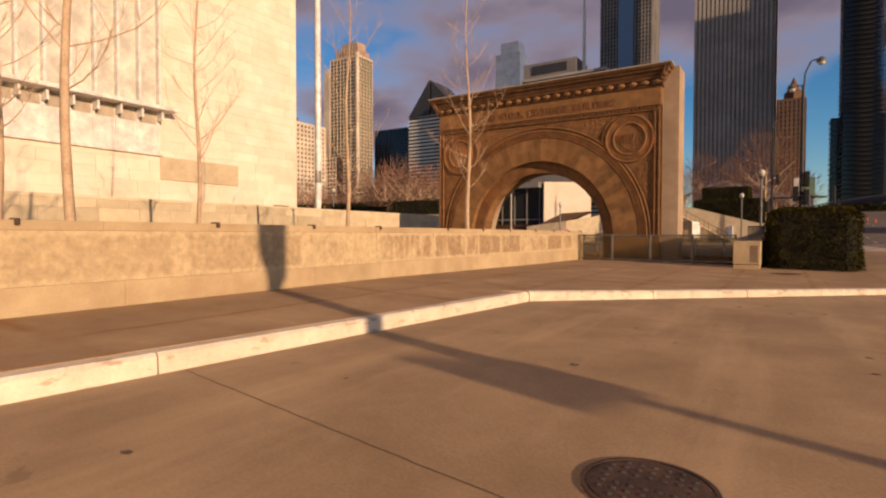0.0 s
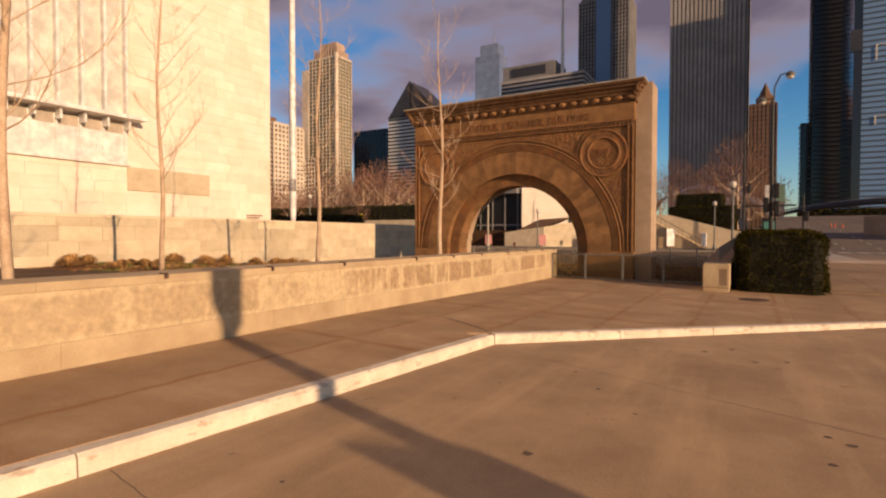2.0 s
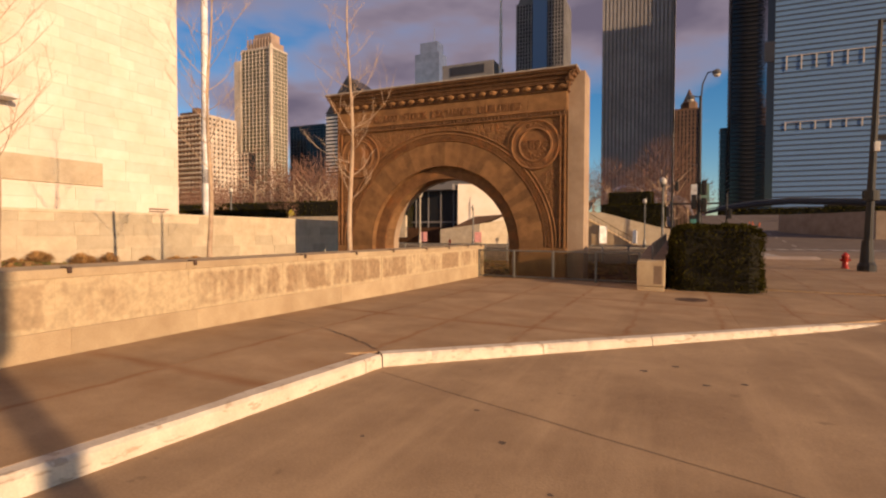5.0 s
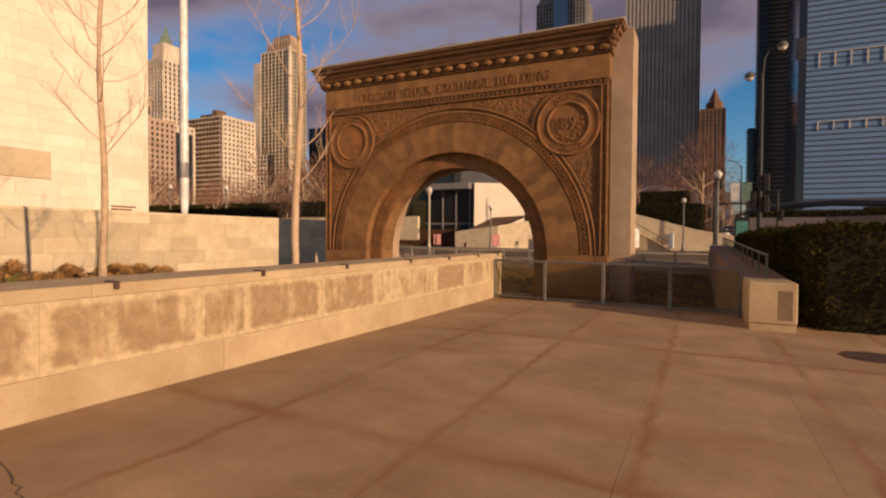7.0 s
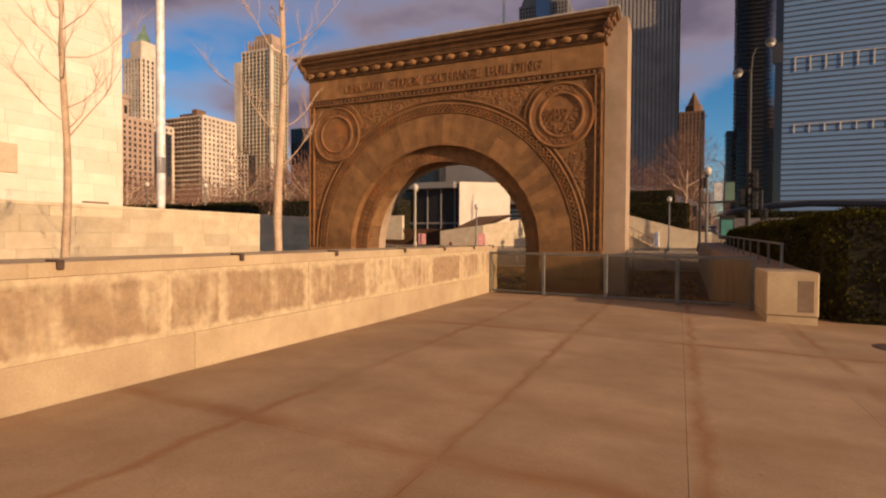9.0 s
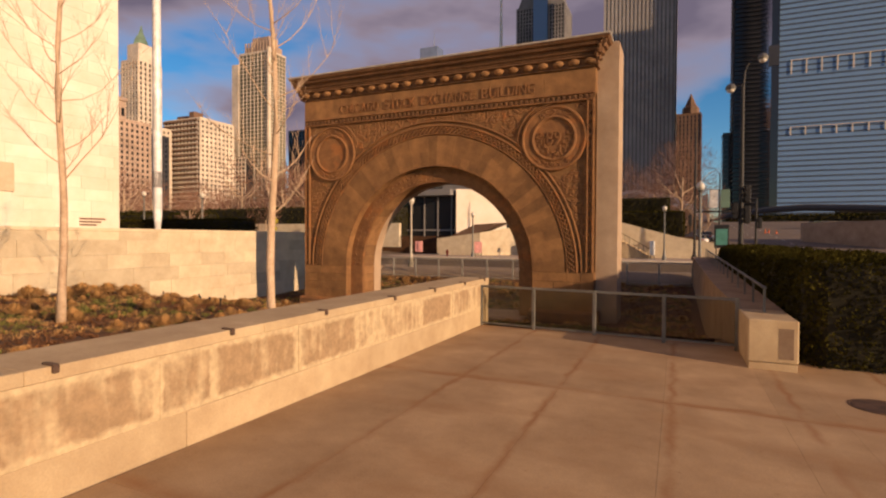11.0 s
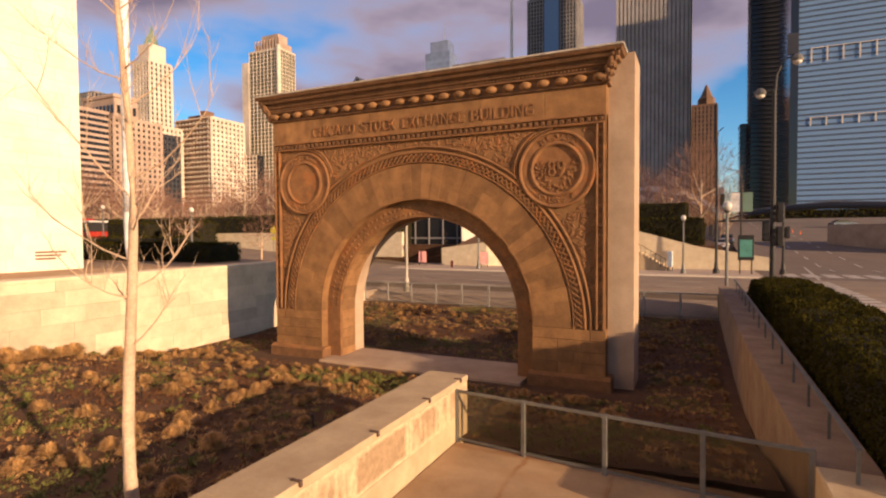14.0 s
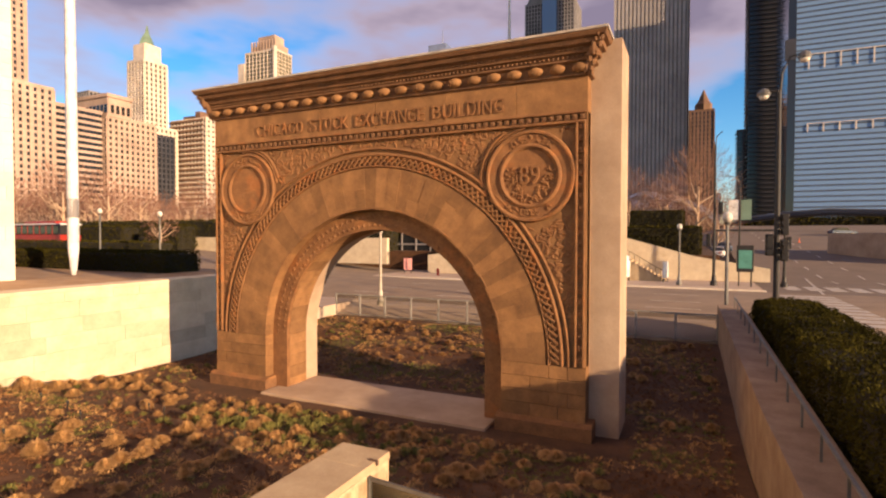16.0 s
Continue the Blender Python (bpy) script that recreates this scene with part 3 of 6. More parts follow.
for side, label in ((-1, "round carved medallion with a worn relief"), (1, "round carved medallion with a wreathed date")):
    x = CX + side * 4.96
    medallion(x, label, 0.012 if side > 0 else 0.03)
    r2 = random.Random(8 + side)
    bm = bmesh.new()
    for mid in (90, -90):     # sprays of small leaves on the ring
        for k in range(44):
            a, r = radians(mid + r2.uniform(-38, 38)), r2.uniform(0.89, 1.07)
            q = Matrix.LocRotScale((x + r * math.cos(a), FACE - 0.015, MED_Z + r * math.sin(a)), Euler((r2.uniform(-0.5, 0.5), r2.uniform(0, 3.14), 0)), (r2.uniform(0.03, 0.07), 0.03, r2.uniform(0.015, 0.03)))
            bmesh.ops.create_icosphere(bm, subdivisions=1, radius=1.0, matrix=q)
    if side > 0:
        for k in range(120):  # foliage on both sides of the date and below it
            a = radians(r2.choice((r2.uniform(150, 235), r2.uniform(-55, 25), r2.uniform(235, 305))))
            r = r2.uniform(0.34, 0.67) if abs(math.cos(a)) > 0.5 else r2.uniform(0.45, 0.66)
            q = Matrix.LocRotScale((x + r * math.cos(a), FACE + 0.015, MED_Z - 0.04 + r * math.sin(a)), Euler((r2.uniform(-0.5, 0.5), r2.uniform(0, 3.14), 0)), (r2.uniform(0.03, 0.075), 0.035, r2.uniform(0.02, 0.035)))
            bmesh.ops.create_icosphere(bm, subdivisions=1, radius=1.0, matrix=q)
    else:
        for k in range(40):
            a, r = r2.uniform(0, 6.28), r2.uniform(0, 0.34)
            ball(bm, (x + r * math.cos(a), FACE + 0.015, MED_Z + r * math.sin(a)), r2.uniform(0.04, 0.09), 1.2, 0.2, 1.2, 6)
    arch_part("leaf_relief", bm, ORNAMENT, "carved leaf relief", kind="stuff")
    for r, a0, a1 in ((1.29, 100, 8), (1.38, 92, 14)) if side < 0 else ((1.28, 205, 95), (1.37, 190, 118)):
        ring_moulding("medallion_roll", r, 0.035, 0.06, cx=x, cz=MED_Z, a0=a0, a1=a1, steps=30)

# scrolling leaf relief in the spandrels
r3 = random.Random(12)
bm = bmesh.new()
made = 0
while made < 620:
    x, z = r3.uniform(CX - 6.13, CX + 6.13), r3.uniform(1.0, 7.08)
    if math.hypot(x - CX, z - SPRING) < 6.12 or min(math.hypot(x - CX - s * 4.96, z - MED_Z) for s in (-1, 1)) < 1.4:
        continue
    q = Matrix.LocRotScale((x, FACE + 0.07, z), Euler((0, r3.uniform(0, 3.14), 0)), (r3.uniform(0.07, 0.16), 0.03, r3.uniform(0.025, 0.05)))
    bmesh.ops.create_icosphere(bm, subdivisions=1, radius=1.0, matrix=q)
    made += 1
arch_part("spandrel_relief", bm, ORNAMENT, "scrolling leaf relief", kind="stuff")


# raised letters
def lettering(name, text, x0, x1, base, tall, y, mat, label, proud=0.035):
    cu = bpy.data.curves.new(name, "FONT")
    cu.body, cu.size, cu.extrude, cu.space_character = text, 1.0, 0.5, 1.05
    ob = new(name, cu)
    me = bpy.data.meshes.new_from_object(ob.evaluated_get(bpy.context.evaluated_depsgraph_get()))
    bpy.data.objects.remove(ob)
    co = np.array([p.co for p in me.vertices])
    lo, hi = co.min(axis=0), co.max(axis=0)
    for p in me.vertices:
        u = (p.co - Vector(lo))
        p.co = (x0 + u.x / (hi[0] - lo[0]) * (x1 - x0), y + proud * (0.5 - u.z), base + u.y / (hi[1] - lo[1]) * tall)
    me.update()
    return arch_part(name, me, mat, label)


for word, x0, x1 in (("CHICAGO", -15.98, -14.05), ("STOCK", -13.77, -12.29), ("EXCHANGE", -12.02, -9.63), ("BUILDING", -9.38, -7.25)):
    wide = {"I": 0.42, "L": 0.85, "E": 0.9, "X": 0.95}
    total = sum(wide.get(c, 1.0) for c in word) - 0.16
    x = x0
    for c in word:
        w = wide.get(c, 1.0) * (x1 - x0) / total
        lettering("letter", c, x, x + w * (0.5 if c == "I" else 0.84), 7.57, 0.38, FACE - 0.015, ORNAMENT, "", 0.06)
        x += w
lettering("carved_date", "89", CX + 4.96 - 0.27, CX + 4.96 + 0.27, 5.60, 0.50, FACE + 0.0, ORNAMENT, "raised carved numerals", 0.05)


# cornice: mouldings that step out on three sides
def step_band(name, rows, mat, label=""):
    bm = bmesh.new()
    rings = [[bm.verts.new(p) for p in ((-17.97 - o * 0.85, FACE - o, z), (-5.01 + o * 0.95, FACE - o, z), (-5.01 + o * 0.95, 28.37, z), (-17.97 - o * 0.85, 28.37, z))] for o, z in rows]
    for a, b in zip(rings, rings[1:]):
        for k in range(4):
            bm.faces.new((a[k], a[(k + 1) % 4], b[(k + 1) % 4], b[k]))
    bm.faces.new(rings[-1])
    bm.faces.new(rings[0][::-1])
    return arch_part(name, bm, mat, label)


step_band("cornice", [(0.02, 8.28), (0.08, 8.30), (0.08, 8.35), (0.04, 8.38), (0.06, 8.60), (0.17, 8.64), (0.17, 8.69), (0.12, 8.71), (0.15, 8.79), (0.24, 8.81), (0.26, 8.86),
                      (0.22, 8.875), (0.26, 8.94), (0.36, 8.97), (0.38, 9.09), (0.48, 9.12), (0.53, 9.20), (0.53, 9.23)], SOOTY, "heavy stepped and carved cornice")
step_band("roof_flashing", [(0.56, 9.232), (0.57, 9.285), (0.2, 9.32)], FLASHING, "pale metal flashing on top")
for k in range(23):
    arch_part("carved_ball", ball(bmesh.new(), (CX - 6.28 + 12.56 * k / 22, FACE - 0.12, 8.485), 0.155, 1.3, 0.9, 0.8, 12), BROWN_STONE, smooth=True)
bm = bmesh.new()
for k in range(108):
    x = CX - 6.45 + 12.9 * k / 107
    ball(bm, (x, FACE - 0.16, 8.75), 0.042, 1, 1, 1, 6)
    ball(bm, (x + 0.03, FACE - 0.25, 8.905), 0.03, 1, 1, 1, 6)
arch_part("bead_carving", bm, SOOTY, "rows of small carved beads", kind="stuff")
rows = []
for k in range(150):
    x = CX - 6.75 + 13.5 * k / 149
    rows += [(x - 0.025, x + 0.025, FACE - 0.40, FACE - 0.36, 8.985, 9.03), (x + 0.02, x + 0.07, FACE - 0.405, FACE - 0.36, 9.04, 9.085)]
arch_part("checker_carving", fast_boxes(rows), SOOTY, "fine checkered carving", kind="stuff")
for side in (-1, 1):          # leafy corner brackets
    r4 = random.Random(20)
    bm = bmesh.new()
    for k in range(60):
        h = r4.random()
        o = 0.06 + 0.40 * h
        ball(bm, (CX + side * (6.42 + o * 0.9) + r4.uniform(-0.12, 0.05) * side, FACE - o + r4.uniform(-0.03, 0.10), 8.35 + 0.80 * h), r4.uniform(0.05, 0.10), 0.8, 0.8, 1.3, 6)
    arch_part("corner_leaf", bm, SOOTY, "carved leaf bracket at the corner", kind="stuff")

# inner order: carved face ring and stone lining of the opening
bm = arc_block(bmesh.new(), CX, SPRING, 3.58, 4.2, 0, 180, 28.27, 28.38, 48)
inner = arch_part("inner_ring", bm, ORNAMENT, "carved inner ring of the opening")
for side in (-1, 1):
    x0, x1 = sorted((CX + side * 3.58, CX + side * 4.2))
    arch_part("inner_ring_leg", box(bmesh.new(), x0, x1, 28.27, 28.38, BASE, SPRING), ORNAMENT, parent=inner)
bm = bmesh.new()
for k in range(60):
    a = radians(1.5 + 177 * k / 59)
    for r in (3.72, 3.98):
        ball(bm, (CX + r * math.cos(a), 28.27, SPRING + r * math.sin(a)), 0.06, 1, 0.45, 1, 6)
arch_part("inner_relief", bm, ORNAMENT, kind="stuff")
for k in range(24):
    a0, a1 = 180.0 * k / 24, 180.0 * (k + 1) / 24
    arch_part("lining_stone", arc_block(bmesh.new(), CX, SPRING, 3.57, 3.645, a0 + 0.08, a1 - 0.08, 28.385, 29.25, 2), BROWN_STONE, parent=inner)
for side in (-1, 1):
    for c in range(5):
        x0, x1 = sorted((CX + side * 3.57, CX + side * 3.645))
        arch_part("lining_stone", box(bmesh.new(), x0, x1, 28.385, 29.25, BASE + 0.37 * c + 0.004, BASE + 0.37 * (c + 1) - 0.004), BROWN_STONE, parent=inner)
arch_sill = solid("sill_slab", boxes([(CX - 4.0, CX + 3.9, 27.45, 29.9, -1.3, -0.93)], 0.015), BACKING, "flat concrete slab under the arch opening", "slab", kind="structure")


# ---- planting ----
def blades(seed, spots, count, tall, spread, width, droop=0.5):
    """Tufts of narrow bent blades at the given spots."""
    r = np.random.RandomState(seed)
    v, f = [], []
    for x, y, z, s in spots:
        for k in range(count):
            a, b = r.uniform(0, 2 * np.pi), r.uniform(0.05, 1.0)
            d = np.array([np.cos(a), np.sin(a), 0.0])
            side = np.array([-d[1], d[0], 0.0]) * width * s
            root = np.array([x, y, z]) + d * spread * s * 0.25 * b
            mid = root + d * spread * s * b * 0.6 + [0, 0, tall * s * (1 - 0.25 * b) * r.uniform(0.7, 1.1)]
            tip = root + d * spread * s * b * 1.15 + [0, 0, tall * s * (1 - droop * b) * r.uniform(0.5, 1.1)]
            i = len(v)
            v += [tuple(root - side), tuple(root + side), tuple(mid + side), tuple(mid - side), tuple(tip)]
            f += [(i, i + 1, i + 2, i + 3), (i + 3, i + 2, i + 4)]
    me = bpy.data.meshes.new("blades")
    me.from_pydata(v, [], f)
    return me


rg = random.Random(50)
def free_spot():
    while True:
        x, y = rg.uniform(-21.9, -1.7), rg.uniform(9, 40)
        if x > -7.7 and y < 20.6:
            continue
        if 26.9 < y < 30.4 and -18.9 < x < -3.9:
            continue
        return x, y


def puffs_of_straw(seed, spots, count):
    """Round cushions of dry blades that spring from one root and curl over."""
    r = np.random.RandomState(seed)
    v, f = [], []
    for x, y, z, s in spots:
        squash = r.uniform(0.75, 1.0)
        for k in range(count):
            a, c = r.uniform(0, 2 * np.pi), r.uniform(-0.15, 1.0)
            q = np.sqrt(max(0.0, 1 - c * c))
            d = np.array([np.cos(a) * q, np.sin(a) * q, c * squash + 0.15])
            side = np.array([-np.sin(a), np.cos(a), r.uniform(-0.3, 0.3)]) * 0.035 * s
            long = s * r.uniform(0.86, 1.06)
            root = np.array([x, y, z]) + d * long * 0.25
            mid = np.array([x, y, z]) + d * long * 0.75 + [0, 0, 0.12 * s]
            tip = np.array([x, y, z]) + d * long * [1.08, 1.08, 0.95]
            i = len(v)
            v += [tuple(root - side), tuple(root + side), tuple(mid + side), tuple(mid - side), tuple(tip)]
            f += [(i, i + 1, i + 2, i + 3), (i + 3, i + 2, i + 4)]
    me = bpy.data.meshes.new("puffs")
    me.from_pydata(v, [], f)
    return me


def in_bed(x, y):
    return -21.9 < x < -1.7 and 9 < y < 40 and not (x > -7.7 and y < 20.7) and not (26.6 < y < 30.2 and -18.8 < x < -4)


straw, green = [], []
centres = [free_spot() for _ in range(60)]
for _ in range(380):
    c = rg.choice(centres)
    x, y = c[0] + rg.gauss(0, 1.0), c[1] + rg.gauss(0, 0.8)
    if in_bed(x, y):
        straw.append((x, y, garden_level(x, y) + 0.03, rg.uniform(0.13, 0.25)))
for _ in range(60):           # a loose row in front of the arch
    x, y = rg.uniform(-18.5, -4), rg.uniform(23.8, 26.4)
    straw.append((x, y, garden_level(x, y) + 0.03, rg.uniform(0.14, 0.24)))
for _ in range(26):           # and one along the terrace wall
    y = rg.uniform(10, 25)
    straw.append((-21.4 + rg.uniform(-0.3, 0.9), y, garden_level(-21.6, y) + 0.05, rg.uniform(0.25, 0.46)))
solid("straw_tufts", puffs_of_straw(1, straw, 380), STRAW, "round tufts of dry straw-coloured grass", "dry grass", kind="stuff")
for _ in range(900):
    x, y = free_spot()
    if noise.noise((x * 0.3, y * 0.3, 5.0)) > 0.05:
        green.append((x, y, garden_level(x, y) - 0.01, rg.uniform(0.4, 1.1)))
for _ in range(170):          # young leaves of bulbs before the arch
    x, y = rg.gauss(-11.6, 1.6), rg.uniform(23.9, 26.5)
    green.append((x, y, garden_level(x, y) - 0.01, rg.uniform(0.7, 1.3)))
solid("green_shoots", blades(2, green, 30, 0.15, 0.15, 0.014), GREEN, "patches of low green shoots in the bed", "shoots", kind="stuff")
carpet, sprouts, pale = [], [], []
for _ in range(19000):
    x, y = free_spot()
    s = (x, y, garden_level(x, y) - 0.01, rg.uniform(0.5, 1.2))
    k = noise.noise((x * 0.33, y * 0.45, 3.0)) + rg.uniform(-0.22, 0.22)
    if x < -13 and 23.4 < y < 28 and rg.random() < 0.8:      # bare mulch by the terrace corner
        continue
    if k > 0.10:
        carpet.append(s)
    elif k < -0.14:
        sprouts.append(s)
    elif k < 0.04:
        pale.append(s)
solid("straw_carpet", blades(5, pale, 13, 0.085, 0.17, 0.0055, 0.75), STRAW, "thin golden carpet of dry blades", "dry grass", kind="stuff")
solid("dry_carpet", blades(3, carpet, 12, 0.07, 0.13, 0.005, 0.7), RUST_LEAF, "thin carpet of dry stems over the bed", "dry grass", kind="stuff")
solid("green_carpet", blades(4, sprouts, 12, 0.07, 0.13, 0.007, 0.6), GREEN, "thin carpet of new green growth", "shoots", kind="stuff")
for _ in range(14):           # short dark pegs of the watering pipes
    x, y = rg.uniform(-20, -8.5), rg.uniform(19, 26)
    z = garden_level(x, y)
    peg = thing("irrigation_peg", "short black irrigation peg in the bed", "peg", (x, y, z), group="pegs in the bed")
    part("stem", rod(bmesh.new(), (0, 0, -0.1), (0, 0, 0.2), 0.018, 0.018, 6), BLACK, peg)
    part("cap", rod(bmesh.new(), (0, 0, 0.2), (0, 0, 0.27), 0.03, 0.026, 8), BLACK, peg)
litter_v, litter_f = [], []
rl = np.random.RandomState(9)
for _ in range(34000):
    x, y = rl.uniform(-21.9, -1.7), rl.uniform(10, 40)
    if (x > -7.5 and y < 20.5) or (27.0 < y < 30.0 and -18.5 < x < -4.2):
        continue
    if noise.noise((x * 0.5, y * 0.5, 9.0)) < -0.42:
        continue
    z = garden_level(x, y) + rl.uniform(0.0, 0.05)
    s = rl.uniform(0.02, 0.05)
    a, b, c = rl.normal(0, 1, 3), rl.normal(0, 1, 3), len(litter_v)
    a, b = a / np.linalg.norm(a) * s, b / np.linalg.norm(b) * s
    p = np.array([x, y, z])
    litter_v += [tuple(p), tuple(p + a), tuple(p + a + b), tuple(p + b)]
    litter_f.append((c, c + 1, c + 2, c + 3))
me = bpy.data.meshes.new("litter")
me.from_pydata(litter_v, [], litter_f)
solid("leaf_litter", me, RUST_LEAF, "brown dead stems and leaf litter on the soil", "leaf litter", kind="stuff")


# ---- bare young trees ----
def tree(at, tall, girth, seed, group="bare trees in the garden bed", label="bare young tree with a pale straight trunk"):
    r = random.Random(seed)
    ob = thing("bare_tree", label, "tree", at, group=group)
    lean = Vector((r.uniform(-0.02, 0.02), r.uniform(-0.02, 0.02), 1))
    def axis(h):
        return lean * h + Vector((0.05 * math.sin(h * 1.1 + seed), 0.05 * math.cos(h * 0.9 + seed), 0))
    n = 14
    hs = [tall * k / n for k in range(n + 1)]
    bm = tube(bmesh.new(), [axis(h) if h else Vector((0, 0, -0.3)) for h in hs], [girth * (1.25 if k == 0 else 1) * (1 - 0.9 * (k / n) ** 1.1) for k in range(n + 1)], 9)
    part("trunk", bm, BARK, ob, smooth=True)
    def twig(bm, p, d, ln, rad, depth):
        pts, q, way = [p], p, d
        for _ in range(4):
            way = (way + Vector((r.uniform(-0.16, 0.16), r.uniform(-0.16, 0.16), r.uniform(0.12, 0.4) if depth == 2 else r.uniform(0.0, 0.25)))).normalized()
            q = q + way * ln / 4
            pts.append(q)
        tube(bm, pts, [rad * (1 - 0.8 * i / 4) for i in range(5)], 5 if depth else 4)
        if depth:
            for i in range(r.randint(4, 6)):
                s = r.uniform(0.25, 0.95)
                k = min(3, int(s * 4))
                b = pts[k].lerp(pts[k + 1], s * 4 - k)
                a = r.uniform(0, 6.28)
                w = (way + Vector((math.cos(a), math.sin(a), r.uniform(-0.1, 0.5))) * 0.8).normalized()
                twig(bm, b, w, ln * r.uniform(0.3, 0.55), rad * 0.45, depth - 1)
    limbs = max(10, int(tall * 2.8))
    for k in range(limbs):
        h = tall * (0.24 + 0.72 * (k + r.random()) / limbs)
        a = k * 2.4 + r.uniform(-0.4, 0.4)
        up = r.uniform(0.05, 0.7)
        bm = bmesh.new()
        twig(bm, axis(h), Vector((math.cos(a), math.sin(a), up)).normalized(), tall * r.uniform(0.11, 0.23) * (1.1 - 0.55 * h / tall), girth * 0.14 * (1.15 - h / tall) + 0.005, 2)
        part("branch", bm, BARK, ob)
    return ob


tree((-8.8, 15.5, garden_level(-8.8, 15.5)), 8.6, 0.08, 3)
tree((-13.6, 14.75, garden_level(-13.6, 14.75)), 11.0, 0.082, 5)
tree((-15.4, 9.95, garden_level(-15.4, 9.95)), 10.5, 0.075, 11)
tree((-8.65, 3.6, 0.45), 10.0, 0.075, 14)
tree((-14.6, 4.6, 0.5), 10.0, 0.12, 17)


# ---- clipped hedges ----
def hedge(name, x0, x1, y0, y1, z0, z1, leaves, size, seed, label, wave=0.06, round_off=0.15):
    """A clipped hedge: a solid twig core coloured near black as inner shade, a skin of small leaves over a box with
    softened, lumpy edges.
    """
    ob = thing(name, label, "hedge", ((x0 + x1) / 2, (y0 + y1) / 2, z0))
    a, b, h = (x1 - x0) / 2, (y1 - y0) / 2, z1 - z0
    t = round_off
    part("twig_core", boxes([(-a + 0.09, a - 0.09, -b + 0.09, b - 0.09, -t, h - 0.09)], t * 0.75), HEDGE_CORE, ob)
    r = np.random.RandomState(seed)
    areas = np.array([2 * b * h, 2 * b * h, 2 * a * h, 2 * a * h, 4 * a * b])
    which = r.choice(5, size=leaves, p=areas / areas.sum())
    u, w = r.uniform(-1, 1, leaves), r.uniform(0, 1, leaves)
    v, f = [], []
    for i in range(leaves):
        k = which[i]
        p = np.array([(-a, u[i] * b, w[i] * h), (a, u[i] * b, w[i] * h), (u[i] * a, -b, w[i] * h), (u[i] * a, b, w[i] * h), (u[i] * a, (2 * w[i] - 1) * b, h)][k])
        inner = np.clip(p, (-a + t, -b + t, 0.0), (a - t, b - t, h - t))
        n = p - inner
        n = n / max(1e-6, np.linalg.norm(n))
        bulge = wave * (noise.noise((p[0] * 1.3 + x0, p[1] * 1.3, p[2] * 1.3)) + 0.6 * noise.noise((p[0] * 4, p[1] * 4 + y0, p[2] * 4))) + r.uniform(-0.09, 0.03)
        p = inner + n * (t + bulge)
        s = size * r.uniform(0.6, 1.3)
        d1, d2 = r.normal(0, 1, 3) + n * 0.7, r.normal(0, 1, 3)
        d1, d2 = d1 / np.linalg.norm(d1) * s, d2 / np.linalg.norm(d2) * s * 0.5
        j = len(v)
        v += [tuple(p), tuple(p + d1 * 0.5 + d2), tuple(p + d1), tuple(p + d1 * 0.5 - d2)]
        f.append((j, j + 1, j + 2, j + 3))
    me = bpy.data.meshes.new("leaves")
    me.from_pydata(v, [], f)
    part("leaves", me, HEDGE_LEAF, ob, kind="stuff")
    return ob


hedge("hedge", -0.33, 1.98, 18.75, 39.4, -0.06, 1.76, 95000, 0.052, 1, "clipped dark green yew hedge beside the low wall", 0.14, 0.38)


# ---- low walls, terrace, museum (large forms) ----
low_wall = solid("wall_low", boxes([(-7.4, -6.65, -30, 20.72, -0.6, 0.985)], 0.0), PALE_WALL, "low stained stone wall beside the pavement", "wall", kind="structure")
terrace_wall = solid("wall_terrace", boxes([(-23.0, -22.13, -30, 38.5, -1.5, 2.29)]), TERRACE_STONE, "coursed pale stone terrace wall", "wall", kind="structure")
terrace = solid("terrace_floor", boxes([(-60, -23.0, -30, 38.5, -1.5, 2.15)]), PAVING, "raised paved museum terrace", "floor", kind="structure")
museum = solid("museum_building", boxes([(-60, -30.99, -40, 28.1, 2.15, 34)]), MUSEUM_STONE, "sunlit pale limestone museum wing", "building")
bm = bmesh.new()
prism(bm, [(-1.2, 19.605), (-0.46, 19.605), (-0.46, 41.5), (-1.46, 41.5), (-1.36, 25.8)], -1.5, 0.0)
for p in bm.verts:             # the coping climbs gently northward
    if p.co.z > -0.5:
        p.co.z = 0.772 + 0.0156 * (p.co.y - 19.6)
# the hedge's shade on this wall is put into its darker stone colour
right_wall = solid("wall_east", bm, STAINED_SHADED_STONE, "low stone wall with a handrail beside the hedge", "wall", kind="structure")
sheet("garden_bed", [-22.1 + 0.3 * i for i in range(70)], [-6 + 0.3 * i for i in range(156)], garden_level, SOIL, "sloping garden bed of bare soil and leaf litter", "garden bed",
      keep=lambda x, y: x < -7 or y > 20.3)


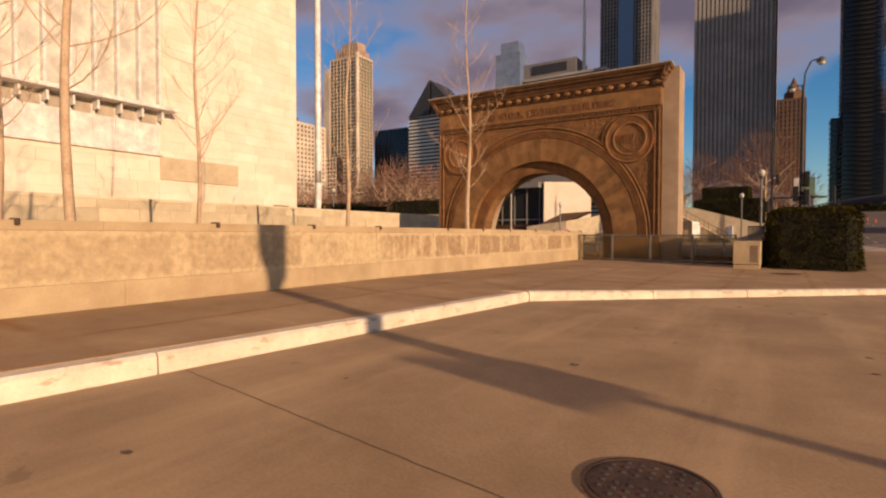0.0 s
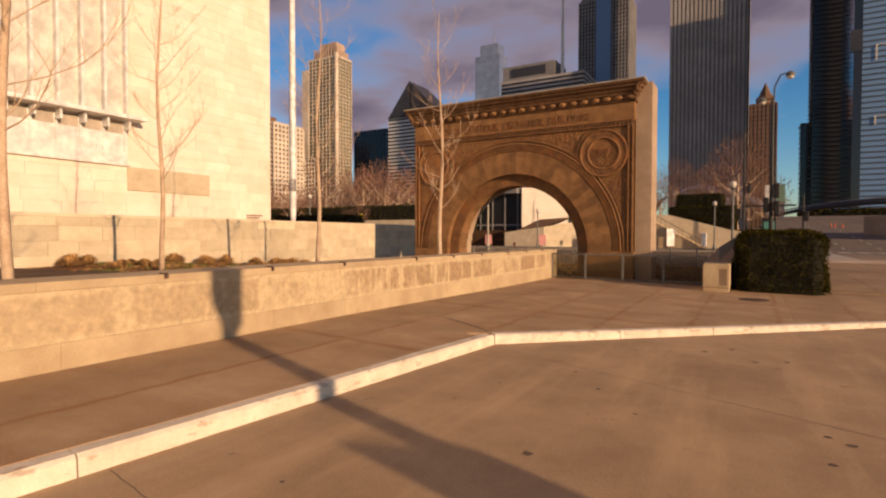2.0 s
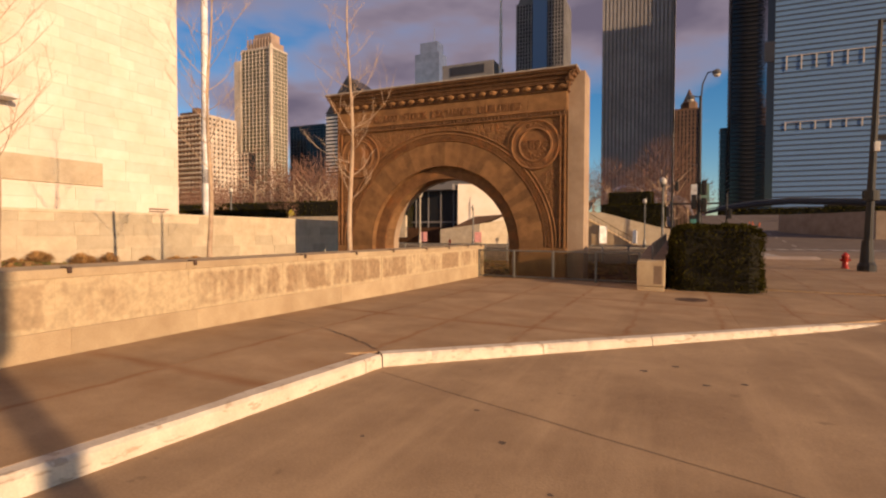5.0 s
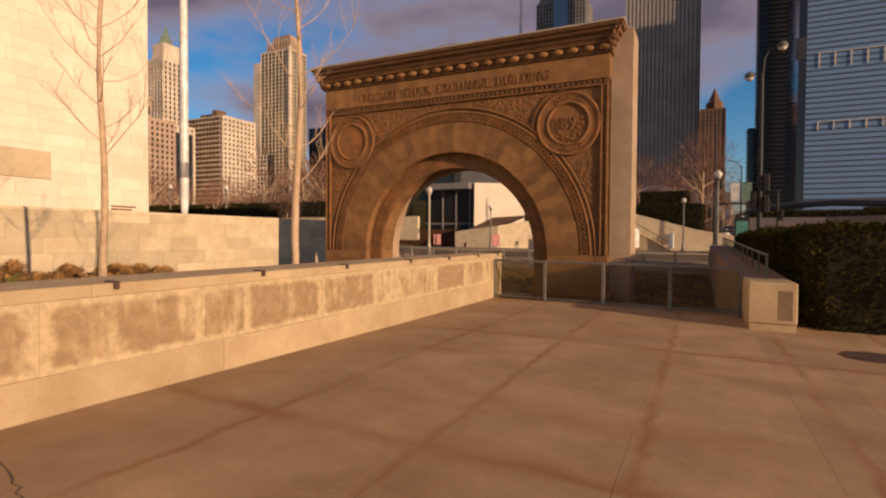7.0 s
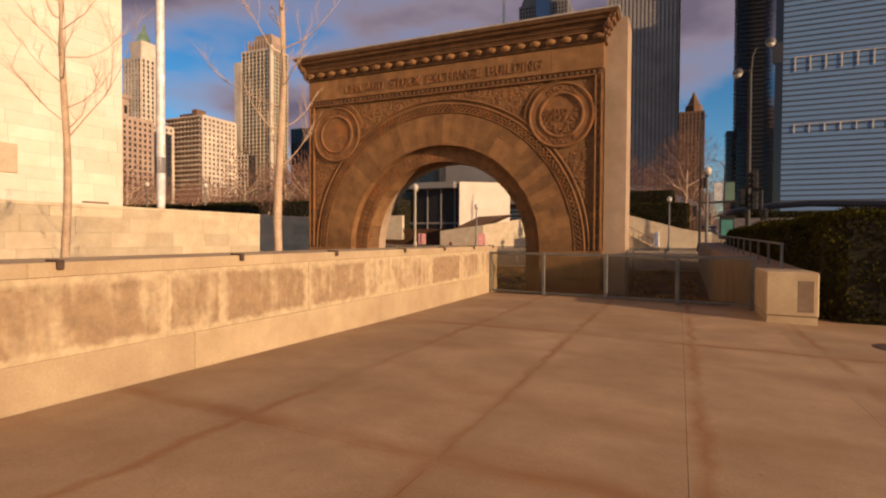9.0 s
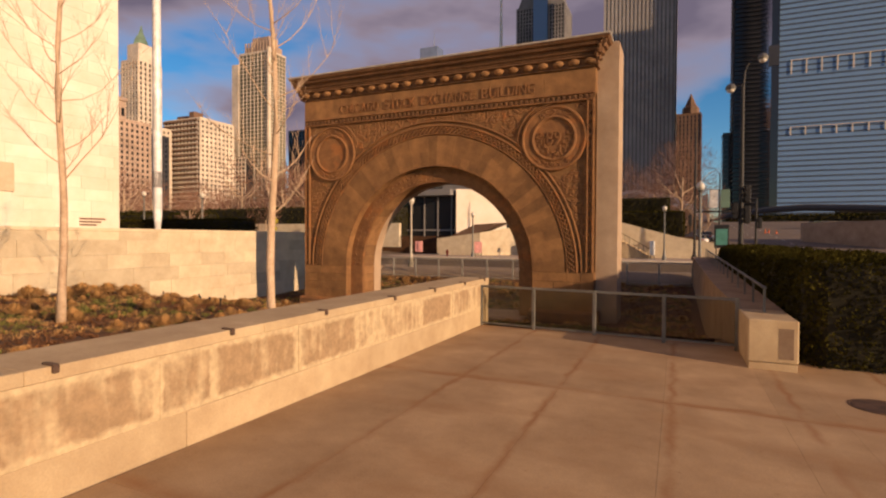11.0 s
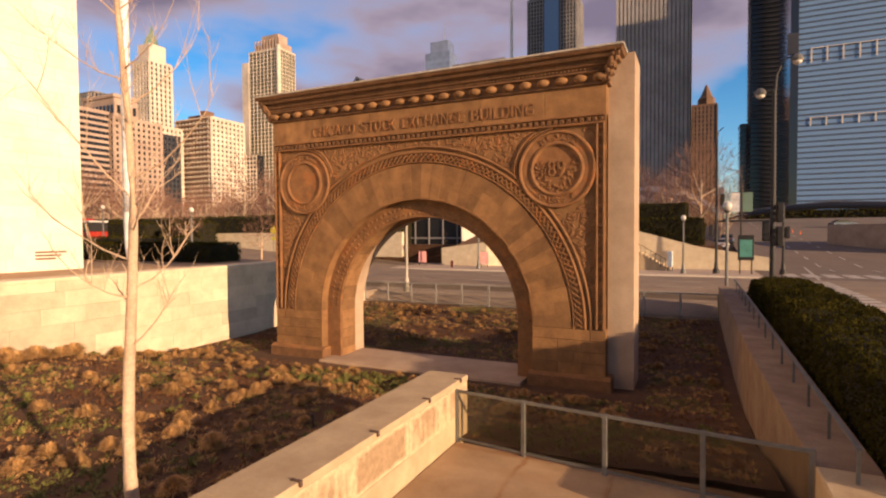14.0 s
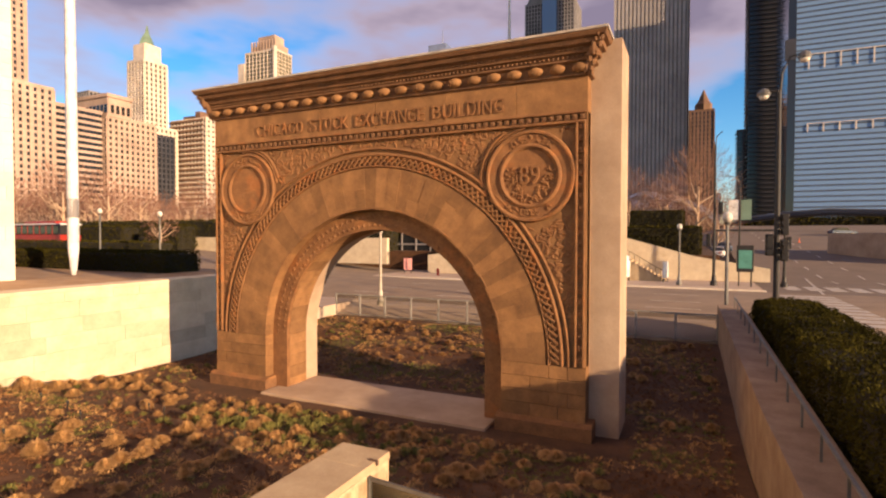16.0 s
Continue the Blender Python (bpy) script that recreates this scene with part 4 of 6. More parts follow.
# ---- fences, rails and small things on the plaza ----
def glass_fence(label, xs, y, z0, z1, glass, steel, w=0.035, turn=0.0):
    """A row of steel posts with framed glass panels between them, along x or turned a little from it."""
    ob = thing("glass_fence", label, "fence", ((xs[0] + xs[-1]) / 2, y, z0), turn=turn)
    cx, h = (xs[0] + xs[-1]) / 2, z1 - z0
    for x in xs:
        part("post", boxes([(x - cx - w, x - cx + w, -0.035, 0.035, -0.15, h)], 0.004), steel, ob)
    for a, b in zip(xs, xs[1:]):
        part("top_rail", boxes([(a - cx + 0.03, b - cx - 0.03, -0.02, 0.02, h - 0.02 - w, h - 0.005)]), steel, ob)
        part("bottom_rail", boxes([(a - cx + 0.03, b - cx - 0.03, -0.02, 0.02, 0.06, 0.10)]), steel, ob)
        p = part("pane", boxes([(a - cx + 0.03, b - cx - 0.03, -0.006, 0.006, 0.10, h - 0.02 - w)]), glass, ob, "smoky glass pane")
        p.visible_shadow = False
    return ob


glass_fence("low steel fence with smoky glass panels", [-6.61, -5.28, -3.9, -2.5, -1.2], 19.93, -0.02, 0.97, PANEL_GLASS, STEEL, turn=-6.0)
FAR_GLASS = clear_glass("far_fence_glass", (0.78, 0.78, 0.76))
glass_fence("long steel fence with clear panels along the street", [-22.0 + 1.71 * k for k in range(13)], 40.5, -0.50, 0.78, FAR_GLASS, PALE_STEEL, 0.05)

# handrail on the east wall
rail = thing("handrail", "low grey steel handrail on the stone wall", "handrail", (-0.85, 30, 0.92))
rail.matrix_world = pose(-0.83, 30, 0.93, 0.9, 0, 0)
for k in range(15):
    part("rail_post", boxes([(-0.02, 0.02, -10.8 + 1.52 * k - 0.02, -10.8 + 1.52 * k + 0.02, -0.02, 0.44)], 0.003), STEEL, rail)
part("rail_bar", boxes([(-0.03, 0.03, -10.85, 10.55, 0.44, 0.475)], 0.008), STEEL, rail)


def end_block():
    ob = thing("end_block", "cut stone block ending the low wall", "stone block", (-0.83, 18.2, -0.06))
    part("block", boxes([(-0.36, 0.36, -0.02, 1.4, 0.13, 0.835)], 0.018), PALE_WALL, ob)
    part("base_course", boxes([(-0.345, 0.345, -0.005, 1.4, -0.08, 0.122)], 0.006), PALE_WALL, ob)
    part("face_panel", boxes([(0.08, 0.29, -0.024, -0.01, 0.20, 0.70)], 0.002), STAINED_SHADED_STONE, ob, "darker patch on the front")
end_block()


def cover(at, r, label, studs):
    ob = thing("manhole_cover", label, "manhole cover", at)
    part("rim", lathe(bmesh.new(), [(r + 0.03, -0.05), (r + 0.03, 0.006), (r + 0.01, 0.006), (r + 0.01, -0.05)], sides=36), IRON, ob)
    part("lid", lathe(bmesh.new(), [(r, -0.05), (r, 0.004), (r - 0.03, 0.007), (0.01, 0.007)], sides=36), IRON, ob)
    if studs:
        bm = bmesh.new()
        k = 0
        for i in range(-5, 6):
            for j in range(-5, 6):
                if math.hypot(i, j) * 0.06 < r - 0.04 and not (abs(j) < 1 and abs(i) < 3):
                    box(bm, i * 0.06 - 0.008, i * 0.06 + 0.008, j * 0.06 - 0.008, j * 0.06 + 0.008, 0.004, 0.012)
        part("studs", bm, STEEL, ob, "worn raised studs", kind="stuff")


cover((-0.47, 2.42, -0.15), 0.26, "round dark iron manhole cover with pale studs", True)
cover((0.15, 16.6, paving_level(0.15, 16.6) + 0.006), 0.33, "plain round rusty iron cover in the pavement", False)
cover((4.7, 14.3, road_level(4.7, 14.3) + 0.006), 0.33, "plain round dark iron cover in the road", False)

# dark spots and patches on the driveway
rs = random.Random(61)
SPOT = material("oil_spot", (0.16, 0.12, 0.09), 0.8, dark=(0.10, 0.07, 0.05), scale=8, fine=60)
v, f = [], []
for k in range(46):
    x, y = rs.uniform(-3.2, 5), rs.uniform(0.8, 10)
    if x > -3.3 + 1.25 * max(0, y - 8):
        n, r0 = 9, rs.uniform(0.012, 0.05)
        c = len(v)
        v += [(x + r0 * rs.uniform(0.7, 1.4) * math.cos(6.283 * i / n), y + r0 * rs.uniform(0.6, 1.2) * math.sin(6.283 * i / n), road_level(x, y) + 0.003) for i in range(n)]
        f.append(tuple(range(c, c + n)))
me = bpy.data.meshes.new("spots")
me.from_pydata(v, [], f)
solid("road_spots", me, SPOT, "small dark stains scattered on the driveway", "stain", kind="stuff")
# saw-cut joints of the driveway
def cut(a, b, wide=0.008):
    a, b = Vector(a), Vector(b)
    d = (b - a).normalized()
    n = Vector((-d.y, d.x)) * wide / 2
    me = bpy.data.meshes.new("joint")
    pts = []
    steps = 24
    for k in range(steps + 1):
        p = a.lerp(b, k / steps) + n * 1.2 * math.sin(k * 2.1)
        for q in (p - n, p + n):
            pts.append((q.x, q.y, road_level(q.x, q.y) + 0.003))
    me.from_pydata(pts, [], [(2 * k, 2 * k + 1, 2 * k + 3, 2 * k + 2) for k in range(steps)])
    piece("road_joint", mesh_of(me, "road_joint", SPOT), road)
cut((-4.06, 2.5), (-1.35, 2.05))
cut((-1.35, 2.05), (6, 0.9))
cut((-3.4, 8.0), (9, 3.2))
cut((1.2, 11.7), (12, 8.5))


# sign post out of sight that throws its shadow across the driveway to the wall
def sign_post(at):
    ob = thing("sign_post", "slim steel post with two plain sign plates", "sign post", at, turn=-17.8)
    part("post", rod(bmesh.new(), (0, 0, -0.1), (0, 0, 1.92), 0.07, 0.07, 10), STEEL, ob)
    part("sleeve", rod(bmesh.new(), (0, 0, 1.9), (0, 0, 4.9), 0.13, 0.13, 10), STEEL, ob, "wider steel sleeve")
    part("lower_plate", prism(bmesh.new(), [(-0.56, 2.31), (0.22, 2.13), (0.22, 1.84), (-0.50, 1.86)], 0.14, 0.16, "x"), STEEL, ob, "plain square steel plate")
    part("upper_plate", prism(bmesh.new(), [(-0.30, 5.0), (0.22, 5.0), (0.22, 3.60), (0.0, 3.45), (-0.16, 3.7), (-0.30, 4.05)], 0.14, 0.16, "x"), STEEL, ob, "tall plain steel plate")
sign_post((7.0, 1.18, -0.15))

# museum: stepped stone front with a tall glazed bay
# tan tone that paints the thin pale shadows between the canopy brackets
SLOT = material("shaded_slot", (0.50, 0.43, 0.35), 0.7, scale=1, fine=10, amount=0.3, bump=0)
def museum_front():
    ob = museum
    inv = Matrix.Translation(-ob.location)
    rm = random.Random(90)
    z = 2.15
    while z < 20:                      # ashlar courses
        h = 0.62
        y = 17.8 if z > 5.6 else 3.0
        y -= rm.random() * (0.0 if z > 5.6 else 1.5)
        while y < 28.05:
            e = min(y + rm.uniform(1.1, 2.2), 28.1)
            if e - y > 0.05:
                piece("ashlar", mesh_of(fast_boxes([(-31.0, -30.96 + rm.uniform(-0.004, 0.004), y + 0.004, e - 0.004, z + 0.004, z + h - 0.004)]), "ashlar", MUSEUM_STONE), ob)
            y = e
        z += h
    part("ledge_block", boxes([(-31.0, -30.86, 17.6, 22.9, 4.2, 5.55)], 0.02), TERRACE_STONE, ob, "slightly darker projecting stone band")
    part("bay_wall", boxes([(-31.0, -30.9, -10, 17.6, 5.7, 8.0)], 0.01), WHITE, ob, "white panel under the windows")
    part("bay_glass", boxes([(-31.0, -30.92, -10, 17.6, 8.4, 24)]), GLOBE, ob, "pale screened glazing")
    for k in range(24):
        y = 17.45 - 1.15 * k
        part("fin", boxes([(-31.0, -30.55, y - 0.07, y + 0.07, 8.3, 24)], 0.01), WHITE, ob, "white upright fin")
        if k < 16:
            part("bracket", boxes([(-31.0, -30.3, y - 0.06, y + 0.06, 7.55, 8.1)], 0.01), WHITE, ob, "white bracket")
            part("lower_mullion", boxes([(-30.92, -30.84, y - 0.05, y + 0.05, 6.3, 7.55)]), WHITE, ob)
    for k in range(16):
        y = 17.45 - 1.15 * k
        part("vent_window", boxes([(-30.93, -30.885, y - 1.05, y - 0.1, 7.35, 7.98)]), SLOT, ob, "window slot under the canopy with shade in its colour")
    part("canopy", boxes([(-31.0, -29.9, -10, 18.2, 8.1, 8.3)], 0.01), WHITE, ob, "thin white projecting canopy")
    part("bay_sill", boxes([(-31.0, -30.75, -10, 17.7, 5.55, 5.7)], 0.01), WHITE, ob)
    for k in range(3):
        part("plaque_bar", boxes([(-30.965, -30.94, 25.9 - 0.0 * k, 27.3 - 0.25 * k, 3.0 - 0.16 * k, 3.09 - 0.16 * k)]), BROWN, ob, "dark line of unreadable writing")
museum_front()


def flagpole(at):
    ob = thing("flagpole", "tall white tapered flagpole on the terrace", "flagpole", at)
    part("shaft", lathe(bmesh.new(), [(0.10, 0), (0.16, 0.35), (0.25, 1.3), (0.27, 2.2), (0.25, 12), (0.2, 24)], sides=18), GLOSS_WHITE, ob, smooth=True)
    part("joint_band", rod(bmesh.new(), (0, 0, 3.0), (0, 0, 4.0), 0.272, 0.268, 16), GREY, ob, "grey band")
flagpole((-31.86, 31.2, 2.15))
hedge("hedge", -45, -28.7, 34.0, 36.5, 2.1, 3.3, 16000, 0.09, 4, "low clipped hedge on the museum terrace")


# ---- the street beyond ----
solid("pavement_north", prism(prism(bmesh.new(), [(40.62, -1.6), (40.62, -0.46), (42.2, 0.06), (43.4, 0.10), (43.4, -1.6)], -22, 8, "x"), [(38.5, -1.6), (38.5, 0.10), (43.4, 0.10), (43.4, -1.6)], -40, -22.02, "x"), WALK, "concrete pavement between fence and street", "pavement", kind="structure")
solid("pavement_far", boxes([(-62, 2.6, 61.5, 90, -0.5, 0.10)]), WALK, "pale concrete pavement across the street", "pavement", kind="structure")
solid("kerb_far", boxes([(-62, 2.75, 61.3, 61.5, -0.4, 0.095)], 0.02), KERB, "pale kerb across the street", "kerb", kind="structure")
rows = [(-40 + 7 * k, -37 + 7 * k, y, y + 0.12, -0.03, -0.012) for k in range(6) for y in (48.3, 51.9, 56.4)]
solid("lane_marks", fast_boxes(rows), LINE, "worn white lane dashes", "road marking", kind="stuff")
solid("crosswalk_marks", fast_boxes([(4.5 + 1.5 * k, 5.5 + 1.5 * k, 64.0, 67.5, -0.03, 0.004) for k in range(14)] + [(3.2, 6.6, 45 + 1.5 * k, 46 + 1.5 * k, -0.03, -0.012) for k in range(10)]), LINE, "pale worn crosswalk bars", "road marking", kind="stuff")
sheet("avenue", [2.9, 6, 10, 14, 20, 40, 70], [61.4, 66, 78, 90, 104, 120, 140, 173, 190], lambda x, y: street_level(max(x, 6.0) if y > 78 else x, y) + 0.012, DARK_ASPHALT, "dark asphalt avenue climbing north", "road")
v, f = [], []
for k in range(14):            # lane dashes that follow the climbing avenue
    for x in (9.5, 13.0):
        y = 72 + 6.5 * k
        c = len(v)
        v += [(x + a, y + b, street_level(x, y + b) + 0.03) for a, b in ((-0.1, 0), (0.1, 0), (0.1, 2.6), (-0.1, 2.6))]
        f.append((c, c + 1, c + 2, c + 3))
me = bpy.data.meshes.new("dashes")
me.from_pydata(v, [], f)
solid("avenue_dashes", me, LINE, "worn lane dashes on the avenue", "road marking", kind="stuff")
bm = prism(bmesh.new(), [(6.2, 61), (6.4, 61), (8.1, 78), (7.9, 78)], -0.03, 0.005)
solid("edge_line", bm, LINE, "white edge line along the avenue", "road marking", kind="structure")


def globe_lamp(at, tall=4.9, mat=None, label="grey lamp post with a milky globe"):
    mat = mat or STEEL
    ob = thing("globe_lamp", label, "street lamp", at, group="globe lamps along the street")
    part("base", lathe(bmesh.new(), [(0.22, 0), (0.22, 0.25), (0.15, 0.4), (0.12, 0.8), (0.09, 0.9)], sides=12), mat, ob)
    part("pole", rod(bmesh.new(), (0, 0, 0.85), (0, 0, tall - 0.45), 0.085, 0.065, 10), mat, ob)
    part("neck", lathe(bmesh.new(), [(0.07, tall - 0.5), (0.14, tall - 0.42), (0.16, tall - 0.36)], sides=12), mat, ob)
    part("globe", lathe(bmesh.new(), [(0.13, tall - 0.36), (0.21, tall - 0.22), (0.22, tall - 0.1), (0.16, tall + 0.03), (0.04, tall + 0.12)], sides=14), GLOBE, ob, "milky glass globe", smooth=True)
    return ob


lamp = globe_lamp((-3.4, 63.3, 0.1), 5.1)
PALE_POST = material("pale_post_paint", (0.55, 0.50, 0.42), 0.6, scale=2, fine=30, amount=0.3)
globe_lamp((-19.3, 41.2, 0.1), 4.8, PALE_POST, "pale lamp post with a milky globe by the fence")
for x, y, z in ((-1.1, 41.55, 0.1), (-23.0, 63.3, 0.1), (-40, 63.3, 0.6), (-43.5, 45.0, 1.4), (-51.5, 45.0, 1.8), (-64.0, 50.0, 2.4)):
    globe_lamp((x, y, z), 4.8 if y > 42 else 5.15)


def signal_head(ob, x, y, z, lit=None):
    """A black traffic signal box with three visored lenses, under a pole."""
    hd = part("signal_head", boxes([(x - 0.17, x + 0.17, y - 0.1, y + 0.14, z, z + 1.05)], 0.03), BLACK, ob)
    for k in range(3):
        bm = rod(bmesh.new(), (x, y - 0.1, z + 0.2 + 0.32 * k), (x, y - 0.32, z + 0.2 + 0.32 * k), 0.13, 0.14, 10)
        part("visor", bm, BLACK, hd)


def signal_pole(at, tall, heads, label, arm=None):
    ob = thing("signal_pole", label, "traffic signal", at, group="traffic signals at the crossing")
    part("base", lathe(bmesh.new(), [(0.28, 0), (0.28, 0.3), (0.18, 0.5), (0.15, 0.9)], sides=10), BLACK, ob)
    part("pole", rod(bmesh.new(), (0, 0, 0.5), (0, 0, tall), 0.13, 0.08, 10), BLACK, ob)
    for x, y, z in heads:
        signal_head(ob, x, y, z)
        part("head_bracket", boxes([(min(0, x), max(0, x), y - 0.03 if abs(y) < 0.05 else min(0, y), 0.03 if abs(y) < 0.05 else max(0, y), z + 0.5, z + 0.56)]), BLACK, ob)
    return ob


ob = signal_pole((-0.75, 64.3, 0.1), 11.9, [(0.45, 0, 6.0), (-0.42, 0, 3.3)], "dark signal pole across the street")
part("lamp_arm", tube(bmesh.new(), [(0, 0, 11.8), (0.1, 0, 12.5), (0.5, 0, 12.9)], [0.05, 0.045, 0.04], 6), BLACK, ob)
signal_pole((4.6, 66.5, -0.02), 6.0, [(0.3, 0, 3.2)], "black signal post on the far corner")


def twin_lamp(at):
    ob = thing("twin_street_lamp", "tall dark twin street lamp carrying black traffic signals", "street lamp", at)
    part("base", lathe(bmesh.new(), [(0.3, 0), (0.3, 0.4), (0.2, 0.7), (0.16, 1.2)], sides=12), BLACK, ob)
    part("pole", rod(bmesh.new(), (0, 0, 0.6), (0, 0, 11.2), 0.15, 0.09, 12), BLACK, ob)
    for s, h in ((1, 12.8), (-1, 11.2)):
        ln = 0.85 if s > 0 else 0.5
        part("arm", tube(bmesh.new(), [(0, 0, 10.6), (s * ln * 0.12, 0, (10.6 + h) / 2 + 0.4), (s * ln * 0.5, 0, h + 0.05), (s * ln, 0, h + 0.15)], [0.06, 0.05, 0.045, 0.04], 8), BLACK, ob)
        part("lamp_head", lathe(bmesh.new(), [(0.26, -0.12), (0.30, 0.0), (0.22, 0.16), (0.08, 0.25)], (s * (ln + 0.15), 0, h), 12), STEEL, ob, "round metal lamp head")
        part("lamp_glass", lathe(bmesh.new(), [(0.06, -0.30), (0.18, -0.24), (0.24, -0.125)], (s * (ln + 0.15), 0, h), 12), GLOBE, ob, "milky lamp glass", smooth=True)
    for x, z in ((0.32, 4.3), (-0.32, 3.3), (0.32, 3.05)):
        signal_head(ob, x, 0, z)
twin_lamp((1.2, 44.4, 0.0))


part("mast_arm", boxes([(0.1, 4.6, -0.07, 0.07, 4.55, 4.72)], 0.02), BLACK, ob)


def banner_pole(at):
    """A dark pole with a pair of cloth banners and a curved lamp arm."""
    ob = thing("banner_pole", "dark street pole with a white and a green banner", "street pole", at)
    part("pole", rod(bmesh.new(), (0, 0, 0), (0, 0, 10.4), 0.13, 0.07, 10), BLACK, ob)
    part("lamp_arm", tube(bmesh.new(), [(0, 0, 10.2), (-0.5, 0, 10.9), (-1.6, 0, 11.2)], [0.06, 0.05, 0.04], 6), STEEL, ob)
    for x0, x1, mat, label in ((-1.15, -0.12, WHITE, "white cloth banner"), (0.12, 1.15, COPPER, "green and white cloth banner")):
        part("banner", boxes([(x0, x1, -0.02, 0.02, 6.0, 8.3)], 0.01), mat, ob, label)
        for z in (5.97, 8.33):
            part("banner_rod", rod(bmesh.new(), (0, 0, z), (x1 if x0 > 0 else x0, 0, z), 0.025, 0.025, 6), BLACK, ob)


def car(at, turn, paint, label):
    """A parked saloon: lower body with wheel arches, glazed cabin, wheels and lamps."""
    ob = thing("car", label, "car", at, turn=turn)
    side = [(-2.2, 0.35), (2.2, 0.35), (2.25, 0.75), (1.25, 0.92), (-1.7, 0.95), (-2.25, 0.85)]
    bm = prism(bmesh.new(), side, -0.88, 0.88, "y")
    bmesh.ops.bevel(bm, geom=bm.edges[:], offset=0.06, segments=2, affect="EDGES")
    part("body", bm, paint, ob)
    part("cabin", prism(bmesh.new(), [(-1.75, 0.93), (1.2, 0.91), (0.5, 1.42), (-1.1, 1.44)], -0.76, 0.76, "y"), DARK_GLASS, ob, "dark glazed cabin")
    part("roof", boxes([(-1.08, 0.48, -0.74, 0.74, 1.41, 1.48)], 0.03), paint, ob)
    for x in (-1.4, 1.4):
        for q in (-1, 1):
            w = part("wheel", rod(bmesh.new(), (x, q * 0.70, 0.33), (x, q * 0.90, 0.33), 0.33, 0.33, 14), RUBBER, ob)
            part("hub", rod(bmesh.new(), (x, q * 0.90, 0.33), (x, q * 0.915, 0.33), 0.19, 0.17, 10), SILVER, w)
    for q in (-0.6, 0.6):
        part("headlight", boxes([(2.2, 2.27, q - 0.18, q + 0.18, 0.62, 0.75)], 0.02), GLOBE, ob)
        part("tail_light", boxes([(-2.29, -2.22, q - 0.18, q + 0.18, 0.68, 0.82)], 0.02), RED, ob)


banner_pole((2.6, 84.0, street_level(2.6, 84.0)))
GREY_BLUE = material("blue_grey_paint", (0.10, 0.14, 0.20), 0.3, scale=1, fine=10, amount=0.1, bump=0)
for x, y, t, paint, label in ((0.9, 96, 80, WHITE, "white saloon car at the kerb of the avenue"), (2.2, 104, 82, GREY_BLUE, "blue-grey saloon car at the kerb of the avenue"),
                              (24.0, 139, 20, GREY_BLUE, "blue-grey car under the footbridge")):
    car((x, y, (2.4 if x < 0 else street_level(max(x, 6.0), y)) + 0.02), t, paint, label)


def mast_pole(at):
    ob = thing("mast_pole", "tall black signal mast with arms over the avenue", "traffic signal", at)
    part("base", lathe(bmesh.new(), [(0.34, 0), (0.34, 0.25), (0.26, 0.4), (0.2, 1.3)], sides=12), BLACK, ob)
    part("pole", rod(bmesh.new(), (0, 0, 0.3), (0.25, 0, 10.3), 0.17, 0.09, 12), BLACK, ob)
    part("collar", rod(bmesh.new(), (0.08, 0, 2.95), (0.08, 0, 3.35), 0.3, 0.3, 12), BLACK, ob)
    part("signal_arm", boxes([(0.14, 6.5, -0.07, 0.07, 5.45, 5.62)], 0.02), BLACK, ob)
    part("lamp_arm", rod(bmesh.new(), (0.25, 0, 10.2), (3.4, 0, 10.9), 0.06, 0.04, 8), BLACK, ob)
    part("stay", rod(bmesh.new(), (0.25, 0, 9.4), (3.0, 0, 10.7), 0.03, 0.03, 6), BLACK, ob)
    part("lens_box", boxes([(0.1, 0.3, -0.2, 0.05, 4.95, 5.35)], 0.02), GLOBE, ob, "small pale signal box")
    signal_head(ob, 3.3, 0, 9.2)
def parking_sign(at):
    ob = thing("parking_sign", "thin black post with a small pale plate", "road sign", at)
    part("foot", lathe(bmesh.new(), [(0.16, 0), (0.15, 0.05), (0.06, 0.09)], sides=10), BLACK, ob)
    part("post", rod(bmesh.new(), (0, 0, 0.05), (0, 0, 3.2), 0.045, 0.04, 8), BLACK, ob)
    part("plate", boxes([(-0.75, -0.1, -0.03, 0.0, 2.55, 3.1)], 0.01), GLOBE, ob, "small pale plate")
parking_sign((6.85, 23.8, -0.02))
mast_pole((7.05, 29.75, -0.02))


def hydrant(at):
    ob = thing("fire_hydrant", "squat red cast-iron fire hydrant on the pavement", "hydrant", at)
    part("body", lathe(bmesh.new(), [(0.17, 0), (0.17, 0.06), (0.12, 0.08), (0.12, 0.5), (0.15, 0.52), (0.15, 0.57), (0.11, 0.66), (0.03, 0.74)], sides=14), RED, ob, smooth=True)
    for s in (-1, 1):
        part("nozzle", rod(bmesh.new(), (s * 0.1, 0, 0.4), (s * 0.2, 0, 0.4), 0.06, 0.06, 10), RED, ob)
hydrant((6.75, 31.6, -0.02))
hydrant((-26.6, 64.5, 0.1))


def yellow_sign(at):
    ob = thing("warning_sign", "yellow diamond warning sign on a thin post", "road sign", at)
    part("post", rod(bmesh.new(), (0, 0, 0), (0, 0, 2.9), 0.04, 0.04, 6), STEEL, ob)
    bm = prism(bmesh.new(), [(0, 2.6), (0.6, 3.2), (0, 3.8), (-0.6, 3.2)], -0.02, 0.02, "y")
    part("plate", bm, YELLOW, ob, "yellow diamond plate")
    part("lower_plate", boxes([(-0.3, 0.3, -0.02, 0.02, 2.0, 2.4)]), YELLOW, ob)
yellow_sign((-50, 62.3, 1.1))


